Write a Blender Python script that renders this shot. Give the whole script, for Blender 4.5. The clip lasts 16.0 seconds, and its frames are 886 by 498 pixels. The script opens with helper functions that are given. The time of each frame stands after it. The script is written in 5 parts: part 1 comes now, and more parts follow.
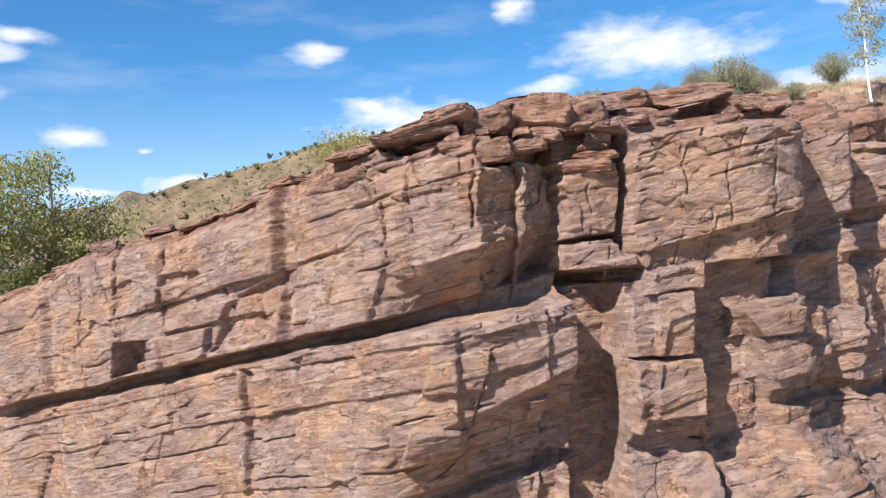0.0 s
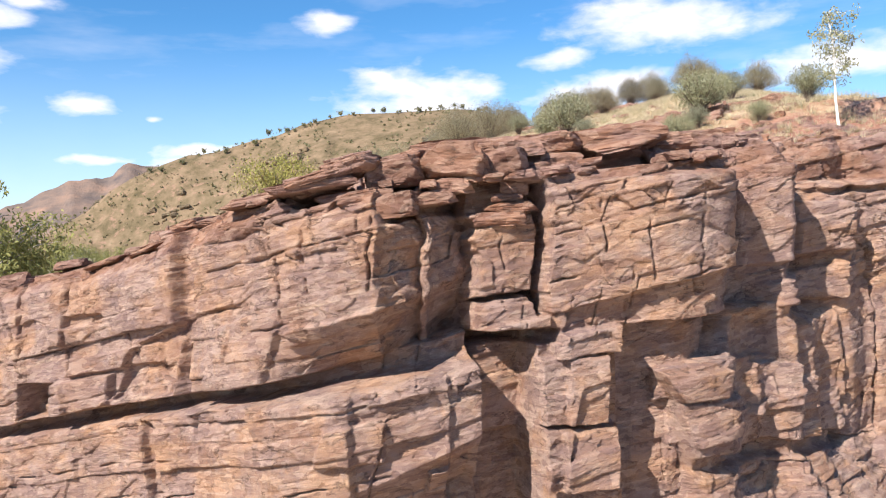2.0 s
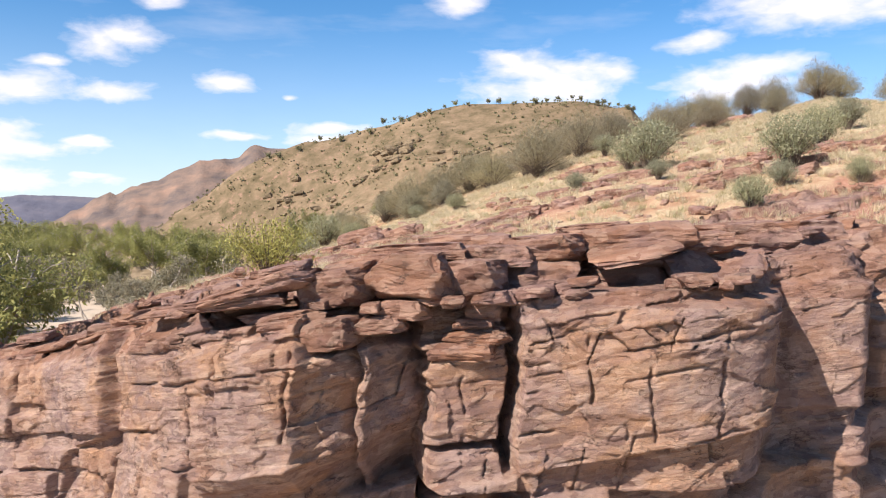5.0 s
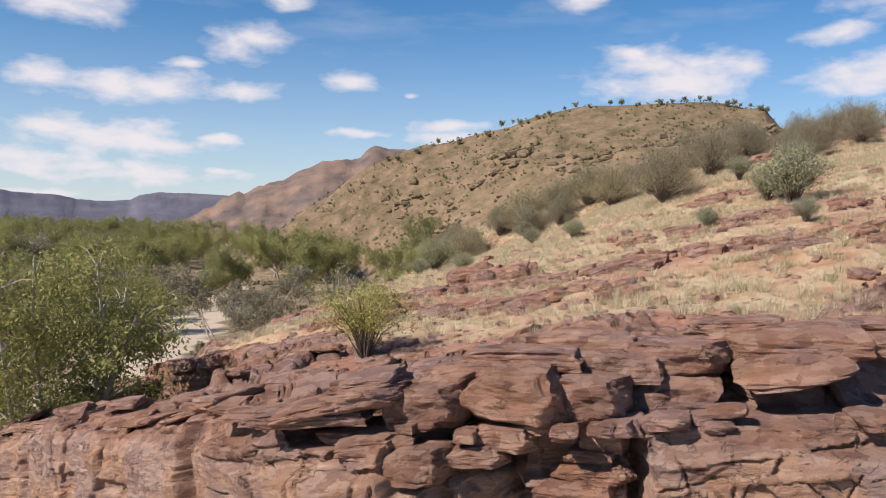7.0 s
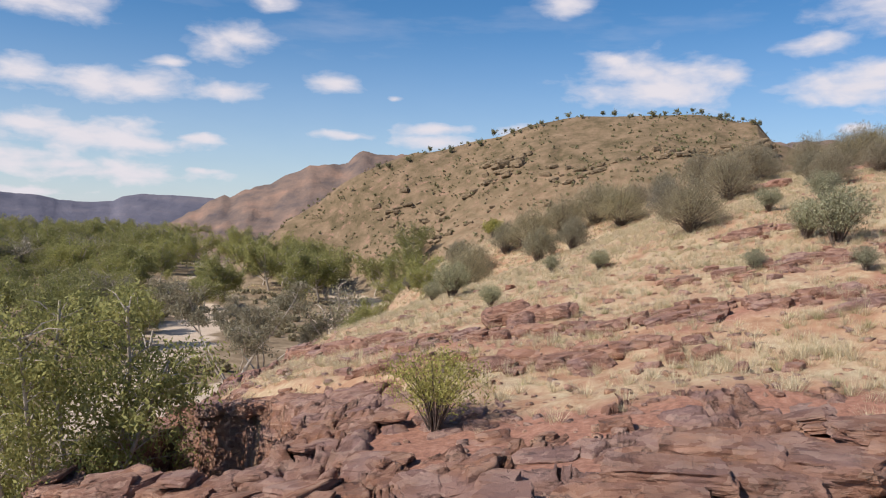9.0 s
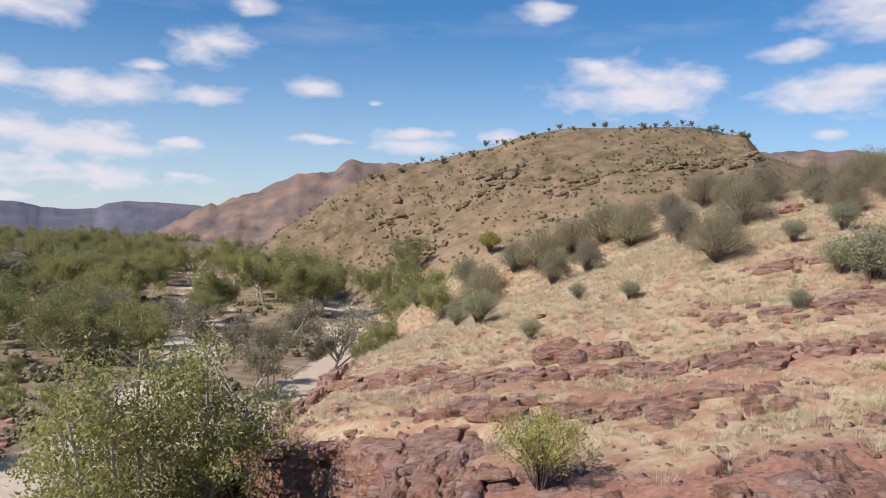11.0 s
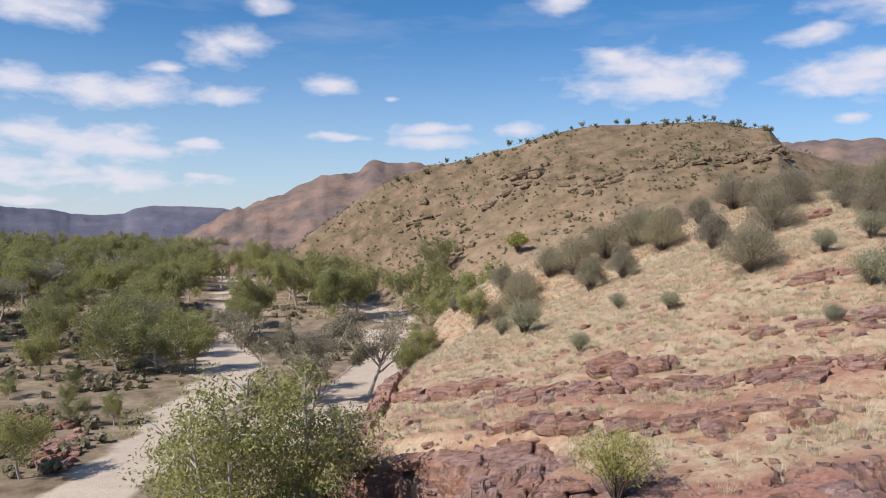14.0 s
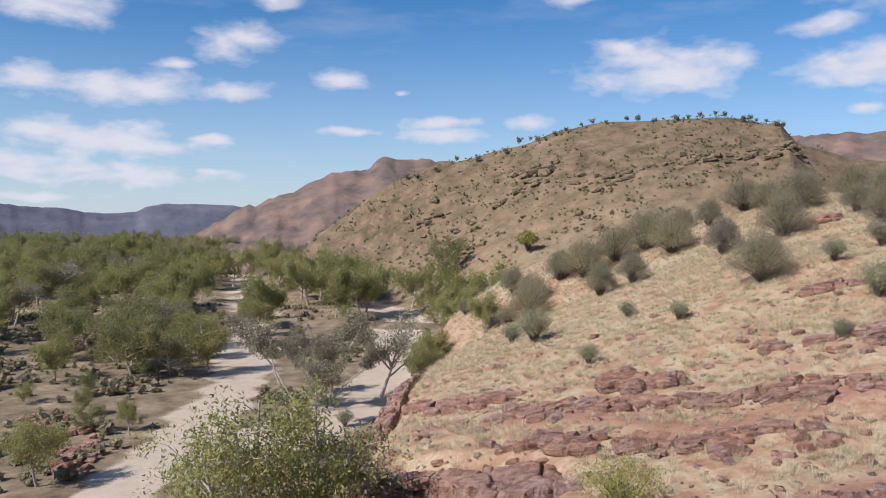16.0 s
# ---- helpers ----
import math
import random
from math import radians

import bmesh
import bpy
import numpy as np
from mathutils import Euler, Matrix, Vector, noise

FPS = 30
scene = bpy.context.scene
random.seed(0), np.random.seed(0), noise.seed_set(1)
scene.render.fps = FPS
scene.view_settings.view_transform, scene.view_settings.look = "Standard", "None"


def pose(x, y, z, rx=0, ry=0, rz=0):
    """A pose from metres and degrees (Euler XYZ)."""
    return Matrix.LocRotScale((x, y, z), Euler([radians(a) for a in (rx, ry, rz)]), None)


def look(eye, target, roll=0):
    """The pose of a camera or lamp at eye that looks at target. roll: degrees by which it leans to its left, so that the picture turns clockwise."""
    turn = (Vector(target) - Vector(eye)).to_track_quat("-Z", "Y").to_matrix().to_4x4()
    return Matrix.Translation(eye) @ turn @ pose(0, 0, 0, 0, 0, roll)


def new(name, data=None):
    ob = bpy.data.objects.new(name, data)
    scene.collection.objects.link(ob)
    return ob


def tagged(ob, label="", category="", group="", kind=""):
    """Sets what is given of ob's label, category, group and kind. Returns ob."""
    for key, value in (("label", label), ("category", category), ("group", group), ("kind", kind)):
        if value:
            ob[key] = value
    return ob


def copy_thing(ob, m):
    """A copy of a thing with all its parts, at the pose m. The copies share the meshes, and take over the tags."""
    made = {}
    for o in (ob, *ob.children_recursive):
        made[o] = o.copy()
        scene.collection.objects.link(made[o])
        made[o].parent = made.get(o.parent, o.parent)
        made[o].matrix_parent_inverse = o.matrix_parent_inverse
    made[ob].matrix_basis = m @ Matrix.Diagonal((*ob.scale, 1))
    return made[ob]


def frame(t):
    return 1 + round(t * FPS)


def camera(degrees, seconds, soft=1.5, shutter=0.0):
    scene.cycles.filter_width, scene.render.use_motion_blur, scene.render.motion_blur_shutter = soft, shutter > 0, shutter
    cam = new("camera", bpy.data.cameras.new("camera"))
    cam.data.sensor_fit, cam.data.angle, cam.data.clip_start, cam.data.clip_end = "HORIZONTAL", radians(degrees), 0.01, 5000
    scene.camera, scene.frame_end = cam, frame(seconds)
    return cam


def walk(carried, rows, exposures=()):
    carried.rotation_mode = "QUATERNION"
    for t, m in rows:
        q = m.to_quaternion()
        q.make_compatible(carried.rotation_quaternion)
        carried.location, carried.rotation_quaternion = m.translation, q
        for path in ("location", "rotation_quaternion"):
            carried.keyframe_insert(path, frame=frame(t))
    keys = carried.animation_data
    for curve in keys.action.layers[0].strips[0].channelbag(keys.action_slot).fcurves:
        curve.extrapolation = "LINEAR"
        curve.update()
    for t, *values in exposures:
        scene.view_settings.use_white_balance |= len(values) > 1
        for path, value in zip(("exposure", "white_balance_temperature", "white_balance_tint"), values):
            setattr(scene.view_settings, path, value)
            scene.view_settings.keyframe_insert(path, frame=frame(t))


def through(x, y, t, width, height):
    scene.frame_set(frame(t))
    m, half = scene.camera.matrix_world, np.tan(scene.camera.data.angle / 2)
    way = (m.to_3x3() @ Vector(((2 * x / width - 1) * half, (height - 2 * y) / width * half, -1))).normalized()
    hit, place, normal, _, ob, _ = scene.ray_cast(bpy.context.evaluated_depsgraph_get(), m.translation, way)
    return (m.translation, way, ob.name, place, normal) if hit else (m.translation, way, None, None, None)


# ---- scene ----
cam = camera(58.00, 16.0, soft=1.1)

# seconds, eye, target, roll
PATH = [
    (0, (-0.000, -0.000, 0.000), (-0.000, 9.999, 0.140), -2.78),
    (0.5, (0.852, 0.443, 0.671), (0.825, 10.443, 0.727), -2.49),
    (1, (1.705, 0.862, 1.249), (1.634, 10.862, 1.221), -2.15),
    (1.5, (2.526, 1.265, 1.831), (2.412, 11.264, 1.717), -2.01),
    (2, (3.247, 1.613, 2.446), (3.138, 11.611, 2.246), -1.97),
    (2.5, (3.975, 2.088, 3.084), (3.898, 12.084, 2.808), -1.99),
    (3, (4.682, 2.687, 3.685), (4.657, 12.682, 3.360), -1.79),
    (5.5, (7.698, 7.485, 6.628), (5.479, 17.227, 6.209), 0.63),
    (6, (7.778, 8.244, 7.215), (5.049, 17.855, 6.787), 0.59),
    (6.5, (7.492, 9.014, 7.773), (4.519, 18.552, 7.343), 0.80),
    (7, (6.948, 9.681, 8.322), (3.911, 19.198, 7.880), 1.04),
    (7.5, (6.325, 10.192, 8.766), (3.306, 19.716, 8.327), 1.27),
    (8, (5.421, 10.484, 9.251), (2.472, 20.029, 8.819), 1.64),
    (8.5, (4.420, 10.694, 9.719), (1.527, 20.257, 9.304), 1.72),
    (9, (3.354, 10.670, 10.128), (0.533, 20.256, 9.734), 1.85),
    (11.5, (-1.045, 7.819, 12.507), (-3.603, 17.481, 12.187), 1.76),
    (12, (-1.416, 6.790, 12.962), (-3.999, 16.445, 12.645), 1.39),
    (12.5, (-1.640, 5.662, 13.344), (-4.295, 15.298, 13.016), 1.07),
    (13, (-1.728, 4.919, 13.639), (-4.456, 14.533, 13.287), 0.79),
    (13.5, (-1.789, 4.309, 13.867), (-4.582, 13.903, 13.488), 0.58),
    (14, (-1.802, 3.994, 14.064), (-4.627, 13.578, 13.661), 0.50),
    (14.5, (-1.753, 3.901, 14.350), (-4.613, 13.474, 13.921), 0.36),
    (15, (-1.666, 3.815, 14.651), (-4.561, 13.377, 14.205), 0.23),
    (15.5, (-1.606, 3.755, 15.120), (-4.537, 13.304, 14.653), 0.11),
    (16, (-1.554, 3.729, 15.551), (-4.511, 13.270, 15.071), 0.08),
]
walk(cam, [(t, look(eye, target, roll)) for t, eye, target, roll in PATH],
     [(0, 0.78, 6120, 7), (1.2, 0.90, 6320, 9), (2.5, 0.98, 6500, 10), (3.2, 0.98, 6550, 10), (5.5, 0.74, 6660, 13), (7, 0.35, 6600, 13), (8.5, 0.25, 6560, 14), (11.5, 0.28, 6260, 13), (13, 0.28, 6180, 13), (16, 0.21, 6060, 13)])

# ---------------------------------------------------------------- light
SUN = Vector((-0.497, -0.552, 0.669)).normalized()          # towards the sun
sun_data = bpy.data.lights.new("sun", "SUN")
sun_data.energy, sun_data.angle, sun_data.color = 5.0, radians(0.53), (1.0, 0.945, 0.86)
sun = new("sun", sun_data)
sun.matrix_world = look(SUN * 100, (0, 0, 0))


def ease(e0, e1, v):
    t = np.clip((v - e0) / (e1 - e0), 0.0, 1.0)
    return t * t * (3 - 2 * t)


class Nodes:
    """A small helper that adds and links shader nodes."""

    def __init__(self, tree):
        self.tree = tree
        tree.nodes.clear()

    def add(self, kind, inputs=None, **props):
        n = self.tree.nodes.new(kind)
        for key, value in props.items():
            setattr(n, key, value)
        for key, value in (inputs or {}).items():
            if hasattr(value, "is_linked"):
                self.tree.links.new(value, n.inputs[key])
            else:
                n.inputs[key].default_value = value
        return n

    def math(self, op, a, b=0.0, c=0.0, clamp=False):
        return self.add("ShaderNodeMath", {0: a, 1: b, 2: c}, operation=op, use_clamp=clamp).outputs[0]

    def vmath(self, op, a, b=(0, 0, 0)):
        return self.add("ShaderNodeVectorMath", {0: a, 1: b}, operation=op)

    def noise(self, vec, scale, detail=4.0, rough=0.55, dist=0.0):
        return self.add("ShaderNodeTexNoise", {"Vector": vec, "Scale": scale, "Detail": detail, "Roughness": rough, "Distortion": dist}).outputs[0]

    def ramp(self, fac, stops):
        r = self.add("ShaderNodeValToRGB", {0: fac})
        el = r.color_ramp.elements
        while len(el) < len(stops):
            el.new(0.5)
        for e, (p, c) in zip(el, stops):
            e.position, e.color = p, (*c, 1.0) if len(c) == 3 else c
        return r.outputs[0]

    def mix(self, fac, a, b, blend="MIX"):
        m = self.add("ShaderNodeMix", {0: fac, 6: a, 7: b}, data_type="RGBA", blend_type=blend)
        return m.outputs[2]

    def span(self, v, a, b, c=0.0, d=1.0):
        return self.add("ShaderNodeMapRange", {0: v, 1: a, 2: b, 3: c, 4: d}).outputs[0]


# ---------------------------------------------------------------- sky: (bearing, height, half width, half height) in degrees
CLOUDS = [
    (-39.5, 7.9, 5.0, 1.2), (-44.4, 8.1, 1.8, 1.2), (-37.0, 8.2, 3.0, 1.2), (-31.8, 8.1, 2.7, 0.75), (-31.0, 11.7, 2.6, 0.9), (-32.2, 11.0, 1.7, 1.2), (-35.7, 9.8, 1.2, 0.35),
    (-24.2, 9.1, 1.9, 0.7), (-42.9, 12.8, 4.1, 1.1), (-43.5, 5.2, 3.4, 1.0), (-37.9, 4.3, 5.6, 0.9), (-42.0, 2.6, 4.1, 0.45), (-33.7, 4.8, 1.7, 0.45),
    (-40.5, 4.6, 6.5, 1.4), (-39.0, 2.2, 8.0, 1.1), (-46, 3.0, 5, 1.2), (-33.4, 2.6, 2.0, 0.35), (-44.0, 0.9, 5, 0.4), (-23.3, 5.6, 2.4, 0.4), (-16.9, 5.3, 3.2, 0.75), (-11.1, 6.1, 1.9, 0.7), (-17.2, 6.3, 3.0, 0.5),
    (-1.6, 9.2, 5.6, 1.5), (-2.4, 10.3, 4.0, 1.3), (-5.1, 11.1, 2.1, 0.6), (2.7, 10.0, 1.7, 0.8), (10.6, 9.0, 4.6, 1.3), (12.6, 10.0, 3.0, 0.9), (8.2, 11.8, 2.1, 0.7),
    (15.5, 13.6, 6.3, 1.4), (13.2, 14.9, 3.4, 1.0), (10.3, 6.7, 1.0, 0.4), (-29.0, 14.3, 1.4, 0.6), (-20.0, 8.2, 0.6, 0.25), (-8.4, 14.6, 1.6, 0.7), (5.7, 17.1, 1.4, 0.8),
    (-27.0, 15.2, 1.6, 0.5), (26, 10, 5, 1.2), (33.0, 16.0, 6.0, 1.6), (45.0, 9.0, 7.0, 1.6), (-56, 9, 6, 1.5), (-70, 11, 9, 2.0), (-84, 16, 9, 2.4), (-100, 8, 12, 1.6), (70, 13, 10, 2.2),
    (95, 9, 12, 2.0), (130, 15, 14, 3), (170, 10, 14, 2), (-140, 12, 14, 2.4), (-20, 28, 7, 2), (30, 32, 9, 3), (-60, 36, 9, 3), (0, 48, 12, 4),
]
world = bpy.data.worlds.new("world")
scene.world = world
world.use_nodes = True
N = Nodes(world.node_tree)
sky = N.add("ShaderNodeTexSky", sky_type="NISHITA", sun_disc=False, sun_elevation=math.asin(SUN.z), sun_rotation=math.atan2(SUN.x, SUN.y), altitude=700.0, air_density=1.0, dust_density=0.3, ozone_density=1.6)
way = N.add("ShaderNodeTexCoord").outputs["Generated"]
sep = N.add("ShaderNodeSeparateXYZ", {0: way})
az = N.math("MULTIPLY", N.math("ARCTAN2", sep.outputs[0], sep.outputs[1]), 57.2958)
el = N.math("MULTIPLY", N.math("ARCSINE", sep.outputs[2]), 57.2958)
angles = N.add("ShaderNodeCombineXYZ", {0: az, 1: el, 2: 0.0}).outputs[0]
warp = N.add("ShaderNodeTexNoise", {"Vector": N.vmath("MULTIPLY", angles, (0.10, 0.28, 1)).outputs[0], "Scale": 2.2, "Detail": 3.0})
bent = N.vmath("ADD", angles, N.vmath("MULTIPLY", N.vmath("SUBTRACT", warp.outputs[1], (0.5, 0.5, 0.5)).outputs[0], (2.2, 0.8, 0)).outputs[0]).outputs[0]
body = None
for a, e, w, h in CLOUDS:
    d = N.vmath("LENGTH", N.vmath("MULTIPLY", N.vmath("SUBTRACT", bent, (a, e, 0)).outputs[0], (1 / w, 1 / h, 0)).outputs[0]).outputs["Value"]
    d = N.math("SUBTRACT", 1.50, d)
    body = d if body is None else N.math("SMOOTH_MAX", body, d, 0.25)
fluff = N.noise(N.vmath("MULTIPLY", bent, (0.22, 0.5, 1)).outputs[0], 1.5, 6.0, 0.55)
veil = N.noise(N.vmath("MULTIPLY", angles, (0.05, 0.22, 1)).outputs[0], 1.3, 5.0, 0.6)
dens = N.math("ADD", body, N.math("MULTIPLY", N.math("SUBTRACT", fluff, 0.5), 2.2))
dens = N.add("ShaderNodeMapRange", {0: dens, 1: -0.05, 2: 1.5, 3: 0.0, 4: 0.97}, interpolation_type="SMOOTHSTEP").outputs[0]
haze = N.math("MULTIPLY", N.span(veil, 0.48, 0.75), 0.22)
low = N.math("MULTIPLY", N.math("POWER", N.span(el, 15.0, 0.0), 1.6), 0.62)
cover = N.math("MAXIMUM", dens, N.math("MAXIMUM", haze, low), clamp=True)
shade = N.span(fluff, 0.3, 0.7, 0.82, 1.0)
white = N.mix(shade, (7.0, 7.1, 8.0, 1), (9.4, 9.1, 9.5, 1))
blue = N.mix(1.0, sky.outputs[0], (0.50, 0.97, 1.30, 1), "MULTIPLY")
colour = N.mix(cover, blue, white)
back = N.add("ShaderNodeBackground", {"Color": colour, "Strength": 0.0708})
N.tree.links.new(back.outputs[0], N.add("ShaderNodeOutputWorld").inputs[0])

# ---------------------------------------------------------------- noise on arrays
def hashed(*keys):
    """A repeatable value in 0..1 for whole numbers."""
    h = np.zeros(np.broadcast(*keys).shape, np.uint64)
    for i, k in enumerate(keys):
        h = (h ^ (np.asarray(k).astype(np.int64).astype(np.uint64) + np.uint64(0x9E3779B97F4A7C15 + i * 7919))) * np.uint64(0xBF58476D1CE4E5B9)
        h ^= h >> np.uint64(29)
    return (h >> np.uint64(11)).astype(np.float64) / float(1 << 53)


def smooth_noise(x, y, seed=0):
    xi, yi = np.floor(x), np.floor(y)
    fx, fy = x - xi, y - yi
    fx, fy = fx * fx * (3 - 2 * fx), fy * fy * (3 - 2 * fy)
    a, b = hashed(xi, yi, xi * 0 + seed), hashed(xi + 1, yi, xi * 0 + seed)
    c, d = hashed(xi, yi + 1, xi * 0 + seed), hashed(xi + 1, yi + 1, xi * 0 + seed)
    return (a * (1 - fx) + b * fx) * (1 - fy) + (c * (1 - fx) + d * fx) * fy


def fbm(x, y, seed=0, octaves=4, gain=0.5):
    total, amp, norm = 0.0, 1.0, 0.0
    for o in range(octaves):
        total = total + amp * (smooth_noise(x * 2**o + 17.3 * o, y * 2**o - 9.1 * o, seed + o) - 0.5)
        norm += amp
        amp *= gain
    return total / norm * 2


# ---------------------------------------------------------------- shape of the land
CREEK_Z = -12.5


def cliff_line(x):
    """y of the cliff's foot for a place along it."""
    return np.interp(x, FACE_X, FACE_Y)


FACE_X = [-60, -40, -34, -29, -25.6, -22.6, -21.4, -20.6, -18.4, -16.3, -15.4, -12.4, -9, -4.6, -2, 0, 3.5, 6, 8.4, 10, 11.4, 12.1, 12.4, 12.9, 15.1, 15.4, 15.9, 18.3, 18.7, 23, 40, 60]
FACE_Y = [190, 116, 90, 72, 60, 47, 40, 35.4, 33.8, 33.5, 32.2, 31.0, 29.7, 27.1, 25.0, 24.4, 24.6, 25.6, 25.85, 25.95, 26.4, 27.2, 28.8, 29.5, 29.3, 31.2, 31.8, 31.7, 32.6, 32.8, 41, 58]
SEAM_X = [-4, -1.0, 0.9, 2.7, 6.2, 7.6, 10.1, 13.8]
SEAM_Z = [2.9, 3.4, 3.75, 4.05, 4.10, 4.35, 4.50, 4.8]
NEAR_Y = [0, 25, 35, 43, 50, 65, 77, 104, 112, 125, 136, 165, 230]
NEAR_Z = [4.2, 4.4, 4.4, 4.6, 5.2, 6.5, 8.1, 10.0, 10.3, 12.8, 14.0, 11.0, -6.0]
NEAR_S = [0.21, 0.21, 0.21, 0.22, 0.25, 0.29, 0.33, 0.40, 0.41, 0.31, 0.28, 0.30, 0.2]


def near_hill(x, y):
    z0, s = np.interp(y, NEAR_Y, NEAR_Z), np.interp(y, NEAR_Y, NEAR_S)
    flat = 0.22 + 0.78 * ease(36, 48, y)
    bent = np.where(x > 9, 9 + 0.58 * (x - 9), x)
    right = (bent - 2) * np.where(x > 2, flat, 1.0) + 2
    z = z0 + s * right + 0.03 * np.clip(x - 11, 0, 13) * (1 - ease(42, 50, y))
    side = np.maximum(x - np.interp(y, [50, 60, 75, 90, 105, 120, 140, 200], [26, 28, 28.5, 32, 36, 40, 46, 60]), 0)
    return z - 0.36 * side - 0.018 * np.maximum(-23 - x, 0) ** 2


def big_hill(x, y):
    ridge = np.interp(x, [-300, -165, -146, -135, -128, -117, -101, -83, -66, -50, -31, -12, 8, 18, 26, 31, 45, 120, 300], [-30, -20, -8, 5.8, 12, 19.7, 29.4, 35, 39, 44.8, 47.4, 48, 48.9, 46, 45, 39, 33, 28, 24])
    line = np.interp(x, [-200, -100, -50, 8, 30, 100], [262, 283, 296, 300, 290, 270])
    d = y - line
    reach = np.interp(x, [-160, -100, -80, -44, -10], [40, 46, 66, 128, 150])
    flank = np.where(d < 0, np.clip(1 + d / reach, 0, 1) ** 1.2, np.clip(1 - d / 260.0, 0, 1))
    gully = fbm(x / 34.0, y / 60.0, 5, 5) * 5.0 * ease(0.0, 0.4, flank) * (1 - 0.85 * ease(0.80, 1.0, flank))
    bench = fbm(x / 60.0, (ridge * flank) / 5.0, 15, 4) * 2.6 * ease(0.1, 0.4, flank) * (1 - 0.7 * ease(0.9, 1.0, flank))
    return -16 + (ridge + 16) * flank + gully + bench


def valley(x, y):
    far = np.hypot(x, y)
    return CREEK_Z - 1.2 * ease(60, 160, far) + 1.0 * ease(200, 420, far) + fbm(x / 24.0, y / 24.0, 9, 3) * 0.7


def creek_x(y):
    return np.interp(y, [0, 40, 69, 93, 115, 153, 210, 320, 420], [-42, -48, -55.5, -62.5, -72.5, -91, -124, -194, -255])


def creek(x, y):
    """1 in the sandy bed and its side arm, 0 outside it."""
    d = np.abs(x - creek_x(y) + 2.0 * fbm(y / 16.0, x * 0, 31, 3)) / (6.3 + 2.5 * fbm(y / 30.0, x * 0, 33, 2))
    arm = np.interp(y, [80, 100, 129, 150, 180, 212, 245], [-54, -50, -49, -52, -66, -80, -105])
    d2 = np.abs(x - arm + 1.5 * fbm(y / 11.0, x * 0, 35, 3)) / (8.0 + 2.0 * fbm(y / 18.0, x * 0, 36, 2))
    return np.maximum(1 - ease(0.75, 1.15, d), (1 - ease(0.7, 1.1, d2)) * ease(74, 90, y) * (1 - ease(225, 255, y)))


def top_of(x, y):
    """The plateau behind the cliff, and all the land beyond it."""
    v = valley(x, y)
    v = v + 0.9 * (1 - creek(x, y)) * ease(-250, -30, -np.abs(x + 40))
    bank = np.clip((creek_x(y) - 7 - x) / 34.0, 0, 1)
    bank = np.floor(bank * 6 + 0.6 * fbm(x / 7.0, y / 7.0, 41, 3)) / 6 * 0.7 + bank * 0.3
    v = v + 4.0 * np.clip(bank, 0, 1) * (1 - ease(90, 170, y))
    n = near_hill(x, y)
    n = n + fbm(x / 9.0, y / 9.0, 2, 4) * 0.55
    k = 4.0
    m = np.maximum(v, n) + np.where(np.abs(v - n) < k, (k - np.abs(v - n)) ** 2 / (4 * k), 0)
    b = big_hill(x, y)
    return np.maximum(m, b) - cove(x, y)


def cove(x, y):
    """How far the rock drops at the low front bluff and in the cove behind it."""
    front = cliff_line(x) + 3.2 + 0.8 * fbm(x / 3.0, y * 0, 45, 2)
    back = np.interp(x, [-30, -25, -16, -12, -9], [52, 49.0, 44.6, 41.0, 36.5]) + 0.9 * fbm(x / 2.0, y * 0, 46, 3)
    low = (0.6 * ease(-5.6, -6.6, x) + 0.5 * ease(-15.4, -16.2, x)) * (1 - ease(front, front + 0.8, y))
    return low + 4.6 * ease(-8.5, -10.5, x) * ease(front - 0.3, front + 1.2, y) * (1 - ease(back - 0.6, back + 0.2, y))


def dip(x, y):
    return 0.20 * x + 0.12 * (y - 25)


def ground_height(x, y):
    """The soil: the creek's level in front of the cliff, the plateau behind it."""
    behind = y - cliff_line(x)
    top = top_of(x, y) - 0.25 * (1 - ease(6, 14, behind)) - 0.4 * (1 - ease(2, 5, behind)) - 0.7 * ease(-6.5, -8.0, x) * (1 - ease(13, 15.5, behind))
    low = valley(x, y) + 1.5 * ease(-9, 0, behind) - 0.02
    return np.where(behind > 3.0, top, low)


def grid_lines(spans):
    out = []
    for a, b, step in spans:
        out += list(np.arange(a, b, step))
    return np.array(out + [spans[-1][1]])


def grow(a, b, first, ratio):
    out, step, v = [], first, a
    while v < b:
        out.append(v)
        step *= ratio
        v += step
    return out + [b]


def sheet_mesh(name, px, py, pz):
    """A mesh from a grid of points."""
    rows, cols = px.shape
    me = bpy.data.meshes.new(name)
    co = np.stack([px, py, pz], -1).reshape(-1, 3).astype(np.float32)
    i = np.arange(rows * cols).reshape(rows, cols)
    f = np.stack([i[:-1, :-1], i[:-1, 1:], i[1:, 1:], i[1:, :-1]], -1).reshape(-1, 4).astype(np.int32)
    me.vertices.add(len(co))
    me.vertices.foreach_set("co", co.ravel())
    me.loops.add(f.size)
    me.loops.foreach_set("vertex_index", f.ravel())
    me.polygons.add(len(f))
    me.polygons.foreach_set("loop_start", np.arange(0, f.size, 4, dtype=np.int32))
    me.update(calc_edges=True)
    me.validate()
    return me


def mesh_from(name, verts, faces):
    me = bpy.data.meshes.new(name)
    me.from_pydata([tuple(v) for v in verts], [], faces)
    me.update()
    return me

# ---------------------------------------------------------------- materials
def material(name):
    m = bpy.data.materials.new(name)
    m.use_nodes = True
    return m, Nodes(m.node_tree)


